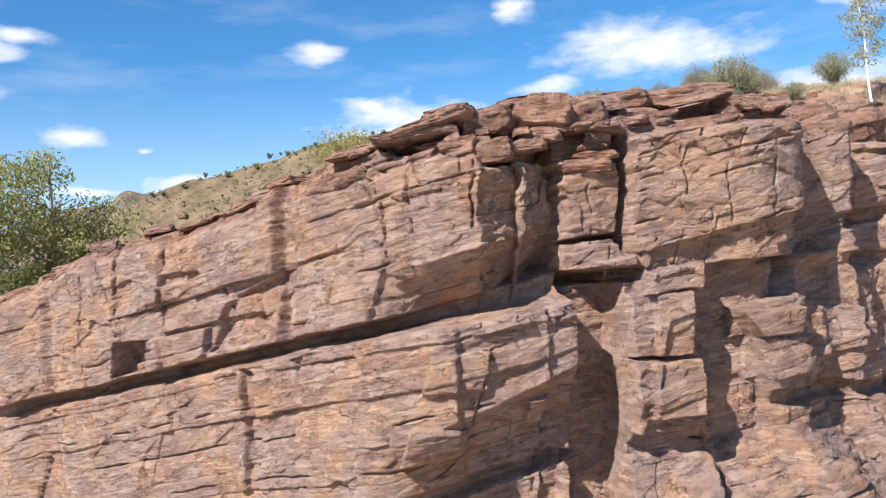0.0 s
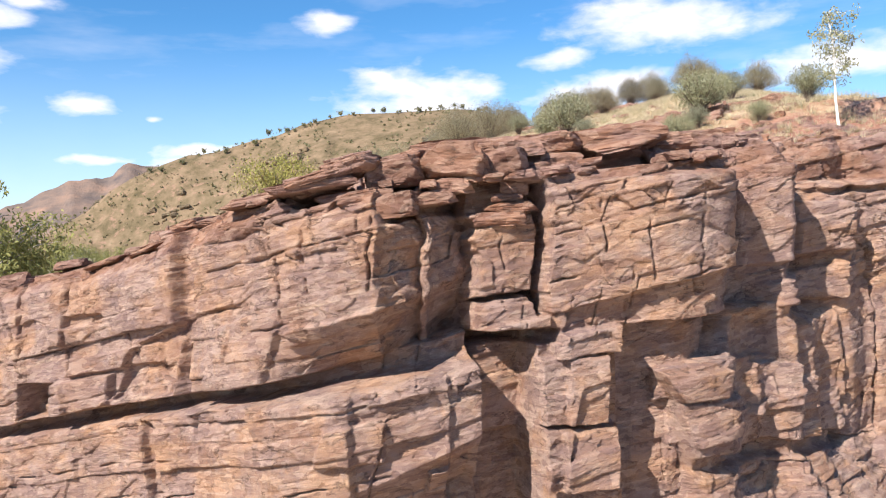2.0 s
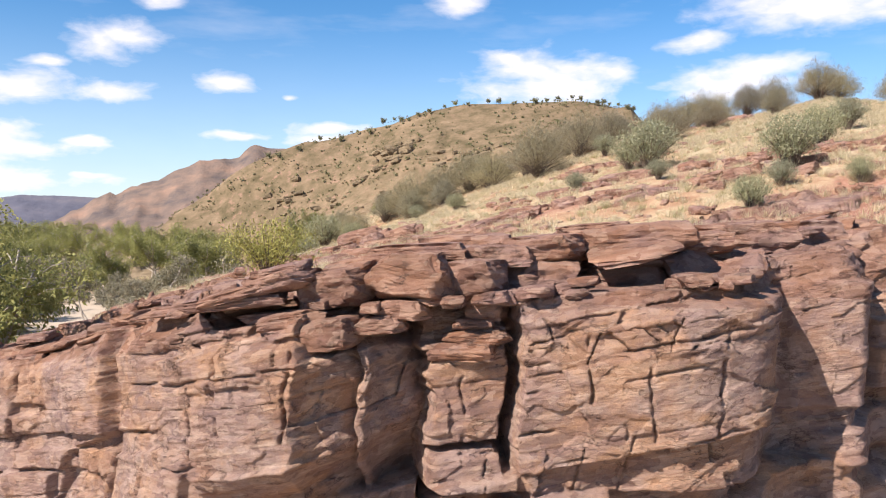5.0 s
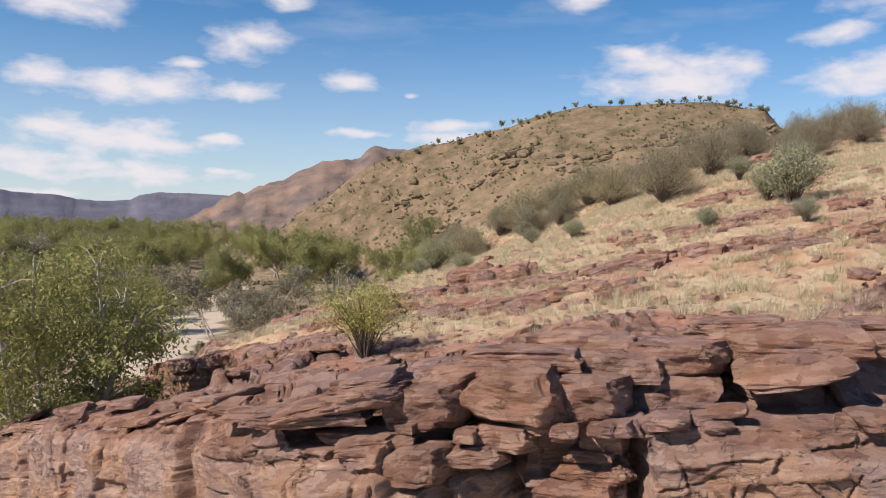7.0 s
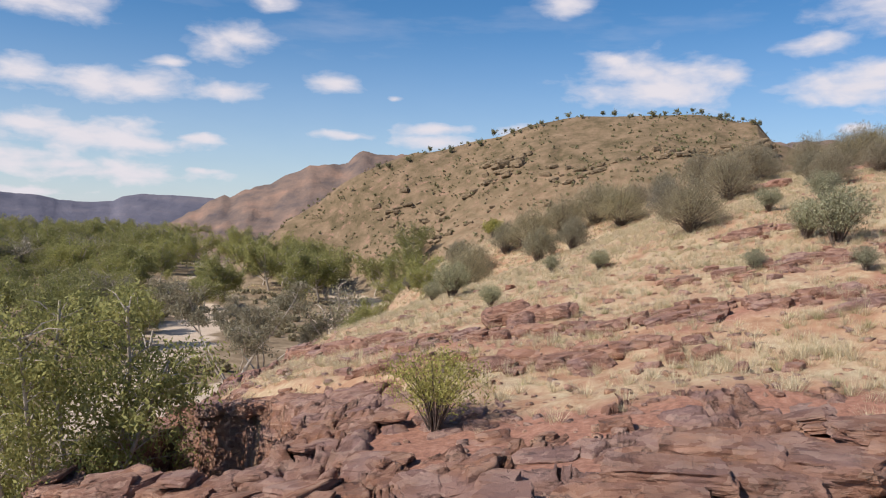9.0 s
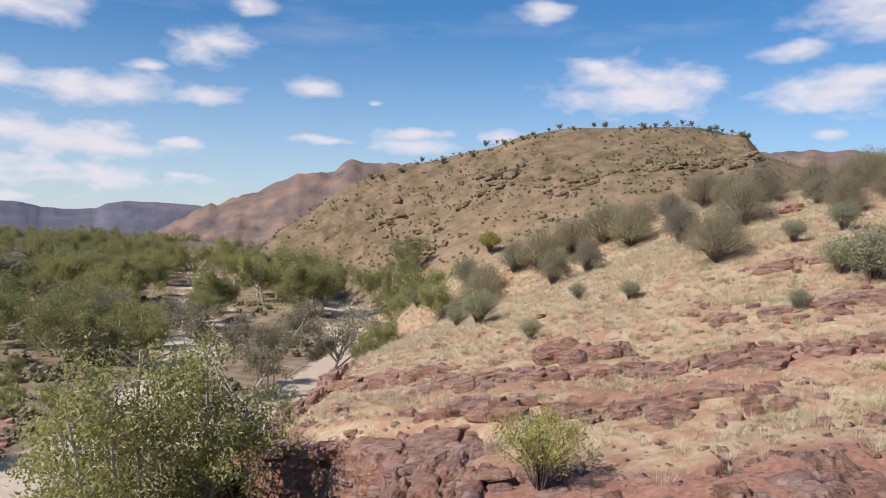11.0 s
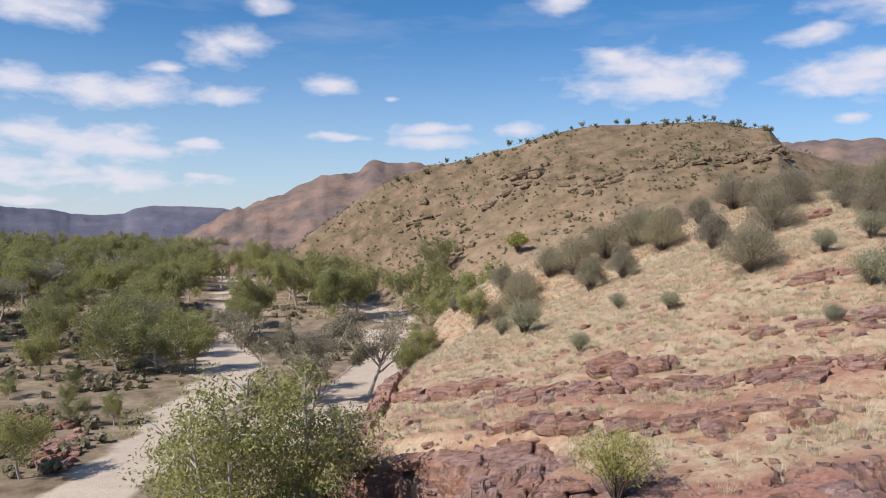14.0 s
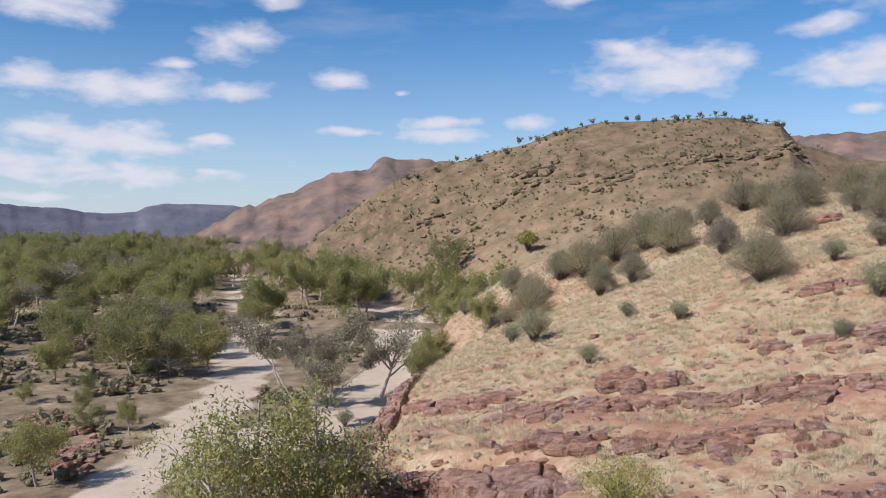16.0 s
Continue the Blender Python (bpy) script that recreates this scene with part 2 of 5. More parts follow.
def finish(n, colour, rough=0.9, bump=None, strength=0.4, distance=0.05, spec=0.2, extra=None):
    b = n.add("ShaderNodeBsdfPrincipled", {"Base Color": colour, "Roughness": rough, "Specular IOR Level": spec, **(extra or {})})
    if bump is not None:
        n.tree.links.new(n.add("ShaderNodeBump", {"Height": bump, "Strength": strength, "Distance": distance}).outputs[0], b.inputs["Normal"])
    n.tree.links.new(b.outputs[0], n.add("ShaderNodeOutputMaterial").inputs[0])
    return b


def rock_material(name, per_piece=False, varnish=0.0):
    """Banded red quartzite: orange fresh breaks, purple-grey weathered skin, pale scuffs and dark streaks."""
    m, n = material(name)
    pos = n.add("ShaderNodeNewGeometry").outputs["Position"]
    turned = n.add("ShaderNodeVectorRotate", {0: pos, 2: (0, 1, 0.0), 3: radians(11)}, rotation_type="AXIS_ANGLE").outputs[0]
    bed = n.vmath("MULTIPLY", turned, (0.55, 0.55, 1.25)).outputs[0]
    big = n.noise(pos, 0.45, 6.0, 0.65)
    patch = n.noise(bed, 1.1, 8.0, 0.66, 0.6)
    fine = n.noise(bed, 5.5, 9.0, 0.74)
    grain = n.noise(pos, 26.0, 5.0, 0.75)
    fresh = n.ramp(patch, [(0.30, (0.22, 0.115, 0.085)), (0.43, (0.36, 0.19, 0.125)), (0.53, (0.49, 0.27, 0.16)), (0.64, (0.56, 0.31, 0.175)), (0.78, (0.62, 0.40, 0.25))])
    skin = n.ramp(fine, [(0.30, (0.20, 0.135, 0.128)), (0.48, (0.34, 0.23, 0.205)), (0.60, (0.47, 0.325, 0.28)), (0.74, (0.62, 0.46, 0.38))])
    c = n.mix(n.span(big, 0.43, 0.57), fresh, skin)
    c = n.mix(n.span(n.noise(pos, 1.3, 7.0, 0.72), 0.57, 0.70, 0.0, 0.65), c, (0.55, 0.285, 0.13, 1))
    c = n.mix(n.span(n.noise(n.vmath("MULTIPLY", pos, (1.8, 1.8, 0.16)).outputs[0], 1.2, 6.0, 0.65), 0.57, 0.72, 0.0, 0.62), c, (0.105, 0.07, 0.062, 1))
    c = n.mix(n.span(fine, 0.60, 0.74, 0.0, 0.55), c, (0.66, 0.47, 0.34, 1))
    c = n.mix(n.span(grain, 0.30, 0.55, 0.55, 0.0), c, (0.11, 0.062, 0.048, 1))
    if per_piece:
        r = n.add("ShaderNodeObjectInfo").outputs["Random"]
        c = n.mix(0.35, c, n.ramp(r, [(0.0, (0.24, 0.14, 0.115)), (0.35, (0.40, 0.215, 0.14)), (0.7, (0.50, 0.26, 0.13)), (1.0, (0.36, 0.235, 0.20))]))
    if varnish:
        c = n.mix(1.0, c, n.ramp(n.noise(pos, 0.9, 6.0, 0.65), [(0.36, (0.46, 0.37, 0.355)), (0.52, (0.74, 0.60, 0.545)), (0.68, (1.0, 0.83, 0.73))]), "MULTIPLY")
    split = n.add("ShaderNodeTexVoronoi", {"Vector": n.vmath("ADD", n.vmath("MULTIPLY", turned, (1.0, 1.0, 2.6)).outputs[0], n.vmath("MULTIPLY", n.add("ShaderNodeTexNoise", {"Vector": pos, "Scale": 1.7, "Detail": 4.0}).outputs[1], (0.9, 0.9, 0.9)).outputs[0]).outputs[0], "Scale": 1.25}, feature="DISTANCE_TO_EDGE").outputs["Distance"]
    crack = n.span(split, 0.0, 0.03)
    # faint crack shade is put into the colour along the cell edges
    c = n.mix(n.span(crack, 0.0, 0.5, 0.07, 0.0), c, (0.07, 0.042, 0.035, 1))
    lamina = n.noise(n.vmath("MULTIPLY", turned, (0.5, 0.5, 8.0)).outputs[0], 1.1, 7.0, 0.68, 0.4)
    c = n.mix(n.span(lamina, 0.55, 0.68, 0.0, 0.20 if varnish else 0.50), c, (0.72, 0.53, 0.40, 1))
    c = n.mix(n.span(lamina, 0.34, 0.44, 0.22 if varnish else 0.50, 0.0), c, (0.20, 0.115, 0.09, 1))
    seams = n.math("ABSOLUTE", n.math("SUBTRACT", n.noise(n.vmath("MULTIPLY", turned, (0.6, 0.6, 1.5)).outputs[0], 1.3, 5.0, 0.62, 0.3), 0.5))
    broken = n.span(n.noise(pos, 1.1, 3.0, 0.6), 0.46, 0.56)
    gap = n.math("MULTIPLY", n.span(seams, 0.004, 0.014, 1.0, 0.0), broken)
    # shade inside the thin broken cracks is mixed into the colour as well
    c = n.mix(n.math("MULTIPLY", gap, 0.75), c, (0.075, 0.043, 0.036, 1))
    stain = n.noise(n.vmath("ADD", n.vmath("MULTIPLY", turned, (0.35, 0.35, 0.9)).outputs[0], (7.0, 3.0, 1.0)).outputs[0], 1.0, 5.0, 0.6)
    c = n.mix(n.span(stain, 0.50, 0.60, 0.0, 0.55), c, (0.27, 0.175, 0.17, 1))
    chips = n.add("ShaderNodeTexVoronoi", {"Vector": n.vmath("ADD", n.vmath("MULTIPLY", turned, (2.2, 2.2, 5.5)).outputs[0], n.vmath("MULTIPLY", n.add("ShaderNodeTexNoise", {"Vector": pos, "Scale": 3.1, "Detail": 4.0}).outputs[1], (1.4, 1.4, 1.4)).outputs[0]).outputs[0], "Scale": 1.1})
    c = n.mix(0.32, c, n.ramp(n.add("ShaderNodeSeparateXYZ", {0: chips.outputs["Color"]}).outputs[0], [(0.0, (0.16, 0.09, 0.07)), (0.5, (0.42, 0.26, 0.19)), (1.0, (0.68, 0.48, 0.36))]))
    plates = n.math("MULTIPLY", n.add("ShaderNodeSeparateXYZ", {0: chips.outputs["Color"]}).outputs[1], 0.6)
    fine = n.math("SUBTRACT", n.math("ADD", fine, plates), n.math("MULTIPLY", gap, 0.5))
    h = n.math("ADD", n.math("ADD", n.math("MULTIPLY", fine, 0.9), n.math("MULTIPLY", grain, 0.35)), n.math("ADD", n.math("MULTIPLY", crack, 0.05), n.math("MULTIPLY", lamina, 0.18 if varnish else 0.45)))
    finish(n, c, 0.88, h, 1.0, 0.16, 0.22)
    return m


def ground_material():
    m, n = material("stony_soil")
    pos = n.add("ShaderNodeNewGeometry").outputs["Position"]
    sep = n.add("ShaderNodeSeparateXYZ", {0: pos})
    up = n.add("ShaderNodeSeparateXYZ", {0: n.add("ShaderNodeNewGeometry").outputs["Normal"]}).outputs[2]
    big, mid, fine = n.noise(pos, 0.045, 5.0, 0.6), n.noise(pos, 0.5, 6.0, 0.65), n.noise(pos, 4.0, 6.0, 0.7)
    soil = n.ramp(mid, [(0.25, (0.24, 0.13, 0.08)), (0.5, (0.37, 0.225, 0.14)), (0.75, (0.46, 0.32, 0.21))])
    straw = n.ramp(fine, [(0.3, (0.28, 0.215, 0.13)), (0.55, (0.43, 0.345, 0.225)), (0.8, (0.55, 0.46, 0.32))])
    c = n.mix(n.span(n.math("ADD", mid, n.math("MULTIPLY", big, 0.6)), 0.70, 0.95), soil, straw)
    far = n.span(sep.outputs[1], 150, 260)
    hill = n.ramp(n.noise(pos, 0.16, 10.0, 0.74), [(0.30, (0.07, 0.055, 0.03)), (0.42, (0.125, 0.094, 0.053)), (0.52, (0.18, 0.128, 0.078)), (0.60, (0.225, 0.157, 0.098)), (0.72, (0.28, 0.20, 0.13))])
    c = n.mix(far, c, hill)
    low = n.ramp(n.noise(pos, 0.22, 7.0, 0.7), [(0.30, (0.10, 0.075, 0.05)), (0.45, (0.19, 0.14, 0.09)), (0.58, (0.27, 0.205, 0.135)), (0.72, (0.37, 0.295, 0.205))])
    c = n.mix(n.span(sep.outputs[2], -7.5, -9.5), c, low)
    scree = n.mix(n.span(n.noise(pos, 0.35, 7.0, 0.75), 0.55, 0.62), c, (0.27, 0.165, 0.115, 1))
    c = n.mix(n.span(up, 0.93, 0.72), c, scree)
    sand_at = n.add("ShaderNodeAttribute", attribute_name="sand").outputs["Fac"]
    rock_at = n.add("ShaderNodeAttribute", attribute_name="stone").outputs["Fac"]
    sand = n.ramp(n.math("ADD", n.math("MULTIPLY", mid, 0.5), n.math("MULTIPLY", fine, 0.5)), [(0.3, (0.40, 0.315, 0.235)), (0.6, (0.52, 0.42, 0.325)), (0.8, (0.60, 0.49, 0.39))])
    stone = n.ramp(fine, [(0.25, (0.14, 0.075, 0.06)), (0.5, (0.29, 0.145, 0.10)), (0.75, (0.40, 0.24, 0.18))])
    c = n.mix(n.span(n.math("ADD", rock_at, n.math("MULTIPLY", n.math("SUBTRACT", mid, 0.5), 1.1)), 0.35, 0.6), c, stone)
    c = n.mix(n.span(n.math("ADD", sand_at, n.math("MULTIPLY", n.math("SUBTRACT", mid, 0.5), 0.7)), 0.35, 0.65), c, sand)
    finish(n, c, 0.95, n.math("ADD", n.math("MULTIPLY", fine, 0.6), mid), 0.7, 0.15, 0.1)
    return m


def leaf_material(name, dark, mid, light, through=0.25):
    m, n = material(name)
    geo = n.add("ShaderNodeNewGeometry")
    r = geo.outputs["Random Per Island"]
    o = n.add("ShaderNodeObjectInfo").outputs["Random"]
    c = n.ramp(r, [(0.0, dark), (0.5, mid), (1.0, light)])
    c = n.mix(n.span(o, 0, 1, 0.0, 0.45), c, (*[v * 1.25 for v in light[:2]], light[2] * 0.9, 1))
    b = finish(n, c, 0.65, None, spec=0.12)
    t = n.add("ShaderNodeBsdfTranslucent", {"Color": c})
    mixer = n.add("ShaderNodeMixShader", {0: through, 1: b.outputs[0], 2: t.outputs[0]})
    out = [x for x in n.tree.nodes if x.bl_idname == "ShaderNodeOutputMaterial"][0]
    n.tree.links.new(mixer.outputs[0], out.inputs[0])
    return m


def bark_material(name, pale, dark):
    m, n = material(name)
    pos = n.add("ShaderNodeTexCoord").outputs["Object"]
    f = n.noise(n.vmath("MULTIPLY", pos, (3, 3, 0.8)).outputs[0], 2.0, 6.0, 0.65)
    finish(n, n.ramp(f, [(0.3, dark), (0.6, pale)]), 0.85, f, 0.5, 0.03)
    return m


def far_material(name, stops, scale, bedded=1.0):
    m, n = material(name)
    pos = n.add("ShaderNodeNewGeometry").outputs["Position"]
    v = n.vmath("MULTIPLY", pos, (1, 1, bedded)).outputs[0]
    f = n.noise(v, scale, 8.0, 0.68)
    finish(n, n.ramp(f, stops), 0.95, f, 0.6, 4.0, 0.05)
    return m


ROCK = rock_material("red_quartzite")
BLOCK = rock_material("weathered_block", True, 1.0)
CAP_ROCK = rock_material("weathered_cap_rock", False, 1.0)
SOIL = ground_material()
GUM_LEAF = leaf_material("gum_leaf", (0.135, 0.135, 0.05), (0.24, 0.235, 0.092), (0.35, 0.335, 0.15), 0.42)
GREY_LEAF = leaf_material("dusty_leaf", (0.15, 0.13, 0.095), (0.225, 0.20, 0.15), (0.30, 0.27, 0.205), 0.3)
MULGA_LEAF = leaf_material("mulga_leaf", (0.19, 0.16, 0.105), (0.28, 0.24, 0.165), (0.37, 0.32, 0.225), 0.4)
SILVER_LEAF = leaf_material("silver_leaf", (0.14, 0.14, 0.085), (0.25, 0.245, 0.16), (0.37, 0.355, 0.25))
LIME_LEAF = leaf_material("lime_leaf", (0.15, 0.14, 0.04), (0.30, 0.28, 0.08), (0.46, 0.42, 0.14))
STRAW = leaf_material("straw", (0.40, 0.325, 0.21), (0.56, 0.47, 0.325), (0.72, 0.63, 0.46), 0.35)
GREEN_GRASS = leaf_material("spinifex", (0.16, 0.16, 0.09), (0.27, 0.26, 0.16), (0.40, 0.37, 0.24))
PALE_BARK = bark_material("pale_bark", (0.46, 0.40, 0.335), (0.25, 0.20, 0.16))
GHOST_BARK = bark_material("ghost_bark", (0.80, 0.77, 0.72), (0.62, 0.56, 0.50))
DARK_BARK = bark_material("dark_bark", (0.16, 0.12, 0.095), (0.07, 0.05, 0.04))
HILL_LEAF = leaf_material("hill_leaf", (0.11, 0.105, 0.06), (0.18, 0.165, 0.10), (0.26, 0.235, 0.145), 0.3)


SKY_LEAF = leaf_material("skyline_leaf", (0.14, 0.14, 0.085), (0.22, 0.21, 0.13), (0.30, 0.28, 0.18), 0.4)


def crag_material():
    m, n = material("brown_crag")
    pos = n.add("ShaderNodeNewGeometry").outputs["Position"]
    f = n.noise(pos, 0.6, 9.0, 0.72)
    finish(n, n.ramp(f, [(0.3, (0.10, 0.074, 0.048)), (0.5, (0.22, 0.16, 0.10)), (0.7, (0.33, 0.245, 0.155))]), 0.9, f, 0.9, 0.8, 0.15)
    return m


CRAG = crag_material()

# ---------------------------------------------------------------- ground sheet to the horizon
def build_ground():
    xs = np.array(sorted(set([round(v, 3) for v in list(-np.array(grow(34, 4200, 0.6, 1.09))) + list(grid_lines([(-34, -16, 0.5), (-16, 26, 0.28), (26, 40, 0.5)])) + grow(40, 4200, 0.6, 1.09)])))
    ys = np.array(sorted(set([round(v, 3) for v in list(-np.array(grow(10, 1500, 1.2, 1.25))) + list(grid_lines([(-10, 22, 1.0), (22, 62, 0.28), (62, 125, 0.5)])) + grow(125, 4400, 0.7, 1.030)])))
    gx, gy = np.meshgrid(xs, ys)
    gz = ground_height(gx, gy)
    behind = gy - cliff_line(gx)
    rocky = ease(6, 10, behind) * (1 - ease(60, 110, behind)) * (np.abs(gx) < 40)
    gz = gz + rocky * fbm(gx / 1.3, gy / 0.9, 51, 3) * 0.16
    me = sheet_mesh("ground", gx, gy, gz)
    me.materials.append(SOIL)
    me.polygons.foreach_set("use_smooth", np.ones(len(me.polygons), bool))
    sand = creek(gx, gy) * ease(0.9, 0.2, gz - valley(gx, gy)) * (gy < 330)
    front = ease(-4, -10, behind) * (np.abs(gx) < 45) * (gy < 60)
    sand = np.maximum(sand, front * 0.9)
    a = me.attributes.new("sand", "FLOAT", "POINT")
    a.data.foreach_set("value", sand.ravel().astype(np.float32))
    stone = (1 - ease(7, 15, behind + 3 * fbm(gx / 6.0, gy / 6.0, 71, 3))) * (gz > -8) * (behind > 0) * (np.abs(gx) < 45)
    band = 0.55 * np.exp(-((behind - 22 - 0.1 * gx) / 2.5) ** 2) + 0.45 * np.exp(-((behind - 29) / 1.6) ** 2)
    stone = np.maximum(stone, band * (gz > -8))
    a = me.attributes.new("stone", "FLOAT", "POINT")
    a.data.foreach_set("value", stone.ravel().astype(np.float32))
    return tagged(new("ground", me), "stony red soil with straw-coloured grass and a pale sandy creek bed", "ground", kind="structure")


ground = build_ground()

# ---------------------------------------------------------------- the cliff
rng = np.random.default_rng(4)
LAYERS = np.cumsum(np.r_[-16.0, rng.choice([0.25, 0.45, 0.7, 1.0, 1.4, 1.9], 80, p=[0.16, 0.2, 0.22, 0.18, 0.14, 0.10])])


def inside(v, a, b, soft=0.12):
    return ease(a - soft, a + soft, v) * (1 - ease(b - soft, b + soft, v))


def blocks(x, w, seed, spread, depth, tilt, groove, width):
    """Layer and joint pattern: single blocks that stand out by different amounts and lean a little, with recessed joints."""
    edges = LAYERS
    k = np.clip(np.searchsorted(edges, w) - 1, 0, len(edges) - 2)
    span = (0.6 + 2.4 * hashed(k, k * 0 + seed)) * spread
    xx = x + 40 * hashed(k, k * 0 + seed + 1) + (hashed(k, k * 0 + seed + 9) - 0.5) * 0.9 * (w - edges[k])
    warp = 0.35 * np.sin(xx * 2.1 / spread + 6 * hashed(k, k * 0 + seed + 8)) * spread
    j = np.floor((xx + warp) / span)
    frac = ((xx + warp) / span - j) * span
    one = hashed(k, j, k * 0 + seed + 3)
    off = (hashed(k, k * 0 + seed + 2) - 0.5) * depth * 0.8 + (one - 0.5) * depth
    lean = (hashed(k, j, k * 0 + seed + 6) - 0.5) * tilt * (frac - span / 2) + (hashed(k, j, k * 0 + seed + 7) - 0.5) * tilt * 1.3 * (w - (edges[k] + edges[k + 1]) / 2)
    to_bed = np.minimum(w - edges[k], edges[k + 1] - w)
    to_joint = np.minimum(frac, span - frac)
    cut_bed = np.exp(-(to_bed / width) ** 2) * groove * 1.0 * np.maximum(hashed(k, j, k * 0 + seed + 4) - 0.3, 0)
    cut_joint = np.exp(-(to_joint / width) ** 2) * groove * 2.2 * np.maximum(hashed(k, j, k * 0 + seed + 5) - 0.35, 0)
    return off + lean - np.maximum(cut_bed, cut_joint)


def corner(x, z, pts, soft=0.05):
    """1 inside a convex outline of (x, z) corners, given anticlockwise, with a narrow edge."""
    d = 1e9
    for (x0, z0), (x1, z1) in zip(pts, pts[1:] + pts[:1]):
        n = math.hypot(x1 - x0, z1 - z0)
        d = np.minimum(d, ((x1 - x0) * (z - z0) - (z1 - z0) * (x - x0)) / n)
    return ease(-soft, soft, d)


def facets(x, w, size, seed, step, slope):
    """Irregular broken faces: each cell is a small plane that leans its own way."""
    gx, gw = x / size, w / (size * 0.62)
    ix, iw = np.floor(gx), np.floor(gw)
    best, out = np.full(x.shape, 1e9), np.zeros(x.shape)
    for a in (-1, 0, 1):
        for b in (-1, 0, 1):
            cx, cw = ix + a, iw + b
            dx, dw = gx - (cx + hashed(cx, cw, cx * 0 + seed)), gw - (cw + hashed(cx, cw, cx * 0 + seed + 1))
            d = np.abs(dx) + np.abs(dw) + 0.3 * np.hypot(dx, dw)
            h = (hashed(cx, cw, cx * 0 + seed + 2) - 0.5) * 2 * step + ((hashed(cx, cw, cx * 0 + seed + 3) - 0.5) * dx + (hashed(cx, cw, cx * 0 + seed + 4) - 0.5) * dw) * 2 * slope * size
            out = np.where(d < best, h, out)
            best = np.minimum(d, best)
    return out


def groove(d, width):
    return np.exp(-(d / width) ** 2)


def face_out(x, z):
    """How far the face stands out from its mean plane, by place along it and height."""
    w = z - 0.21 * x
    x2 = x + 0.10 * fbm(x / 1.6, w / 1.6, 82, 3) + 0.035 * fbm(x / 0.35, w / 0.35, 87, 3)
    w2 = w + 0.08 * fbm(x / 1.5, w / 1.2, 81, 3) + 0.03 * fbm(x / 0.35, w / 0.30, 88, 3)
    z2 = w2 + 0.21 * x
    # upper bench: left wall in three lengths, main buttress with its two shaded turns, column in the chimney, right panel
    x3 = x2 + (0.26 * fbm(w2 / 0.9 + x / 3, x / 1.5, 86, 4) + 0.12 * fbm(w2 / 0.35, x / 0.8, 96, 2)) * inside(x2, 1.0, 6.4, 0.4)
    shape = np.interp(x3, [-30, -20, -19.6, -16.2, -16.0, -12.45, -12.3, -10.45, -10.3, -7.4, -7.2, -5.5, -5.35, -4.80, -4.72, -2.0, 0.2, 1.15, 1.35, 2.36, 2.44, 2.62, 2.75, 3.90, 3.98, 4.04, 4.16, 5.0, 5.70, 5.84, 5.94, 6.10, 9.0, 12.2, 12.6, 40],
                      [0.2, 0.3, 0.6, 0.75, 0.35, 0.55, 0.40, 0.52, 0.38, 0.50, 0.62, 0.60, 0.05, 0.0, 0.42, 0.45, 0.75, 0.95, 0.60, -0.55, -0.10, -0.10, -0.55, -1.60, -1.75, -1.7, -0.75, -0.50, -0.45, -1.7, -1.7, 0.18, 0.42, 0.30, 0.0, 0.0])
    high = ease(-1.40, -1.32, w2)
    out = shape * high
    # belly of the buttress, cut away below a rising line
    belly = 0.35 + 0.26 * (x2 - 1.2)
    out = out - high * inside(x2, -2.2, 3.9, 0.5) * np.clip(belly - z2, 0, 1.5) * 1.10 * ease(-2.6, 0.4, x2)
    out = out + 0.16 * high * corner(x2, z2, [(-1.3, -0.75), (1.9, 0.25), (1.9, 0.62), (-1.3, -0.25)])
    out = out + 0.20 * high * corner(x2, z2, [(-4.7, -2.3), (-2.2, -1.9), (-1.4, 0.1), (-2.4, 0.2), (-4.7, -0.6)])
    # pale square block low on the left wall, the black recess beside it, and the broken course above
    out = out + 0.34 * corner(x2, z2, [(-11.05, -3.65), (-8.6, -3.1), (-8.45, -2.0), (-10.9, -2.45)], 0.04)
    out = out - 0.95 * corner(x2, z2, [(-12.75, -3.9), (-11.1, -3.6), (-11.1, -2.5), (-12.6, -2.6)], 0.05)
    out = out + 0.22 * corner(x2, z2, [(-10.3, -2.2), (-6.2, -1.5), (-6.4, -0.9), (-10.3, -1.6)], 0.04)
    out = out - 0.30 * corner(x2, z2, [(-8.4, -2.9), (-5.6, -2.4), (-5.4, -0.2), (-7.6, -1.2)], 0.06)
    out = out - 0.22 * corner(x2, z2, [(-10.4, -0.5), (-8.6, -0.3), (-8.8, 0.0), (-10.3, -0.1)], 0.04)
    # long cracks
    for cx, lean, z0, z1, deep in [(0.93, 0.03, 0.4, 3.2, 0.25), (-0.62, -0.10, 0.6, 2.9, 0.22), (-1.45, -0.08, 0.0, 1.9, 0.30), (-10.37, 0.02, -2.2, 1.0, 0.35), (-3.2, 0.05, -1.2, 2.6, 0.14), (-7.3, 0.0, -2.2, 1.6, 0.18), (-12.4, 0.0, -3.6, 1.0, 0.25), (-14.2, 0.05, -3.8, 0.6, 0.22),
                               (7.7, 0.03, 0.4, 3.2, 0.20), (9.2, -0.05, 0.8, 3.0, 0.16), (10.6, 0.05, 0.2, 3.6, 0.22), (8.5, 0.02, -0.4, 1.4, 0.14), (4.9, 0.04, 0.8, 2.6, 0.12)]:
        line = cx + lean * (z2 - z0) + 0.16 * fbm(z2 / 0.7, x * 0 + cx, 89, 3)
        out = out - deep * groove(x2 - line, 0.035) * inside(z2, z0, z1, 0.3) * ease(-0.25, 0.15, fbm(z2 / 0.5, x * 0 + cx, 92, 2))
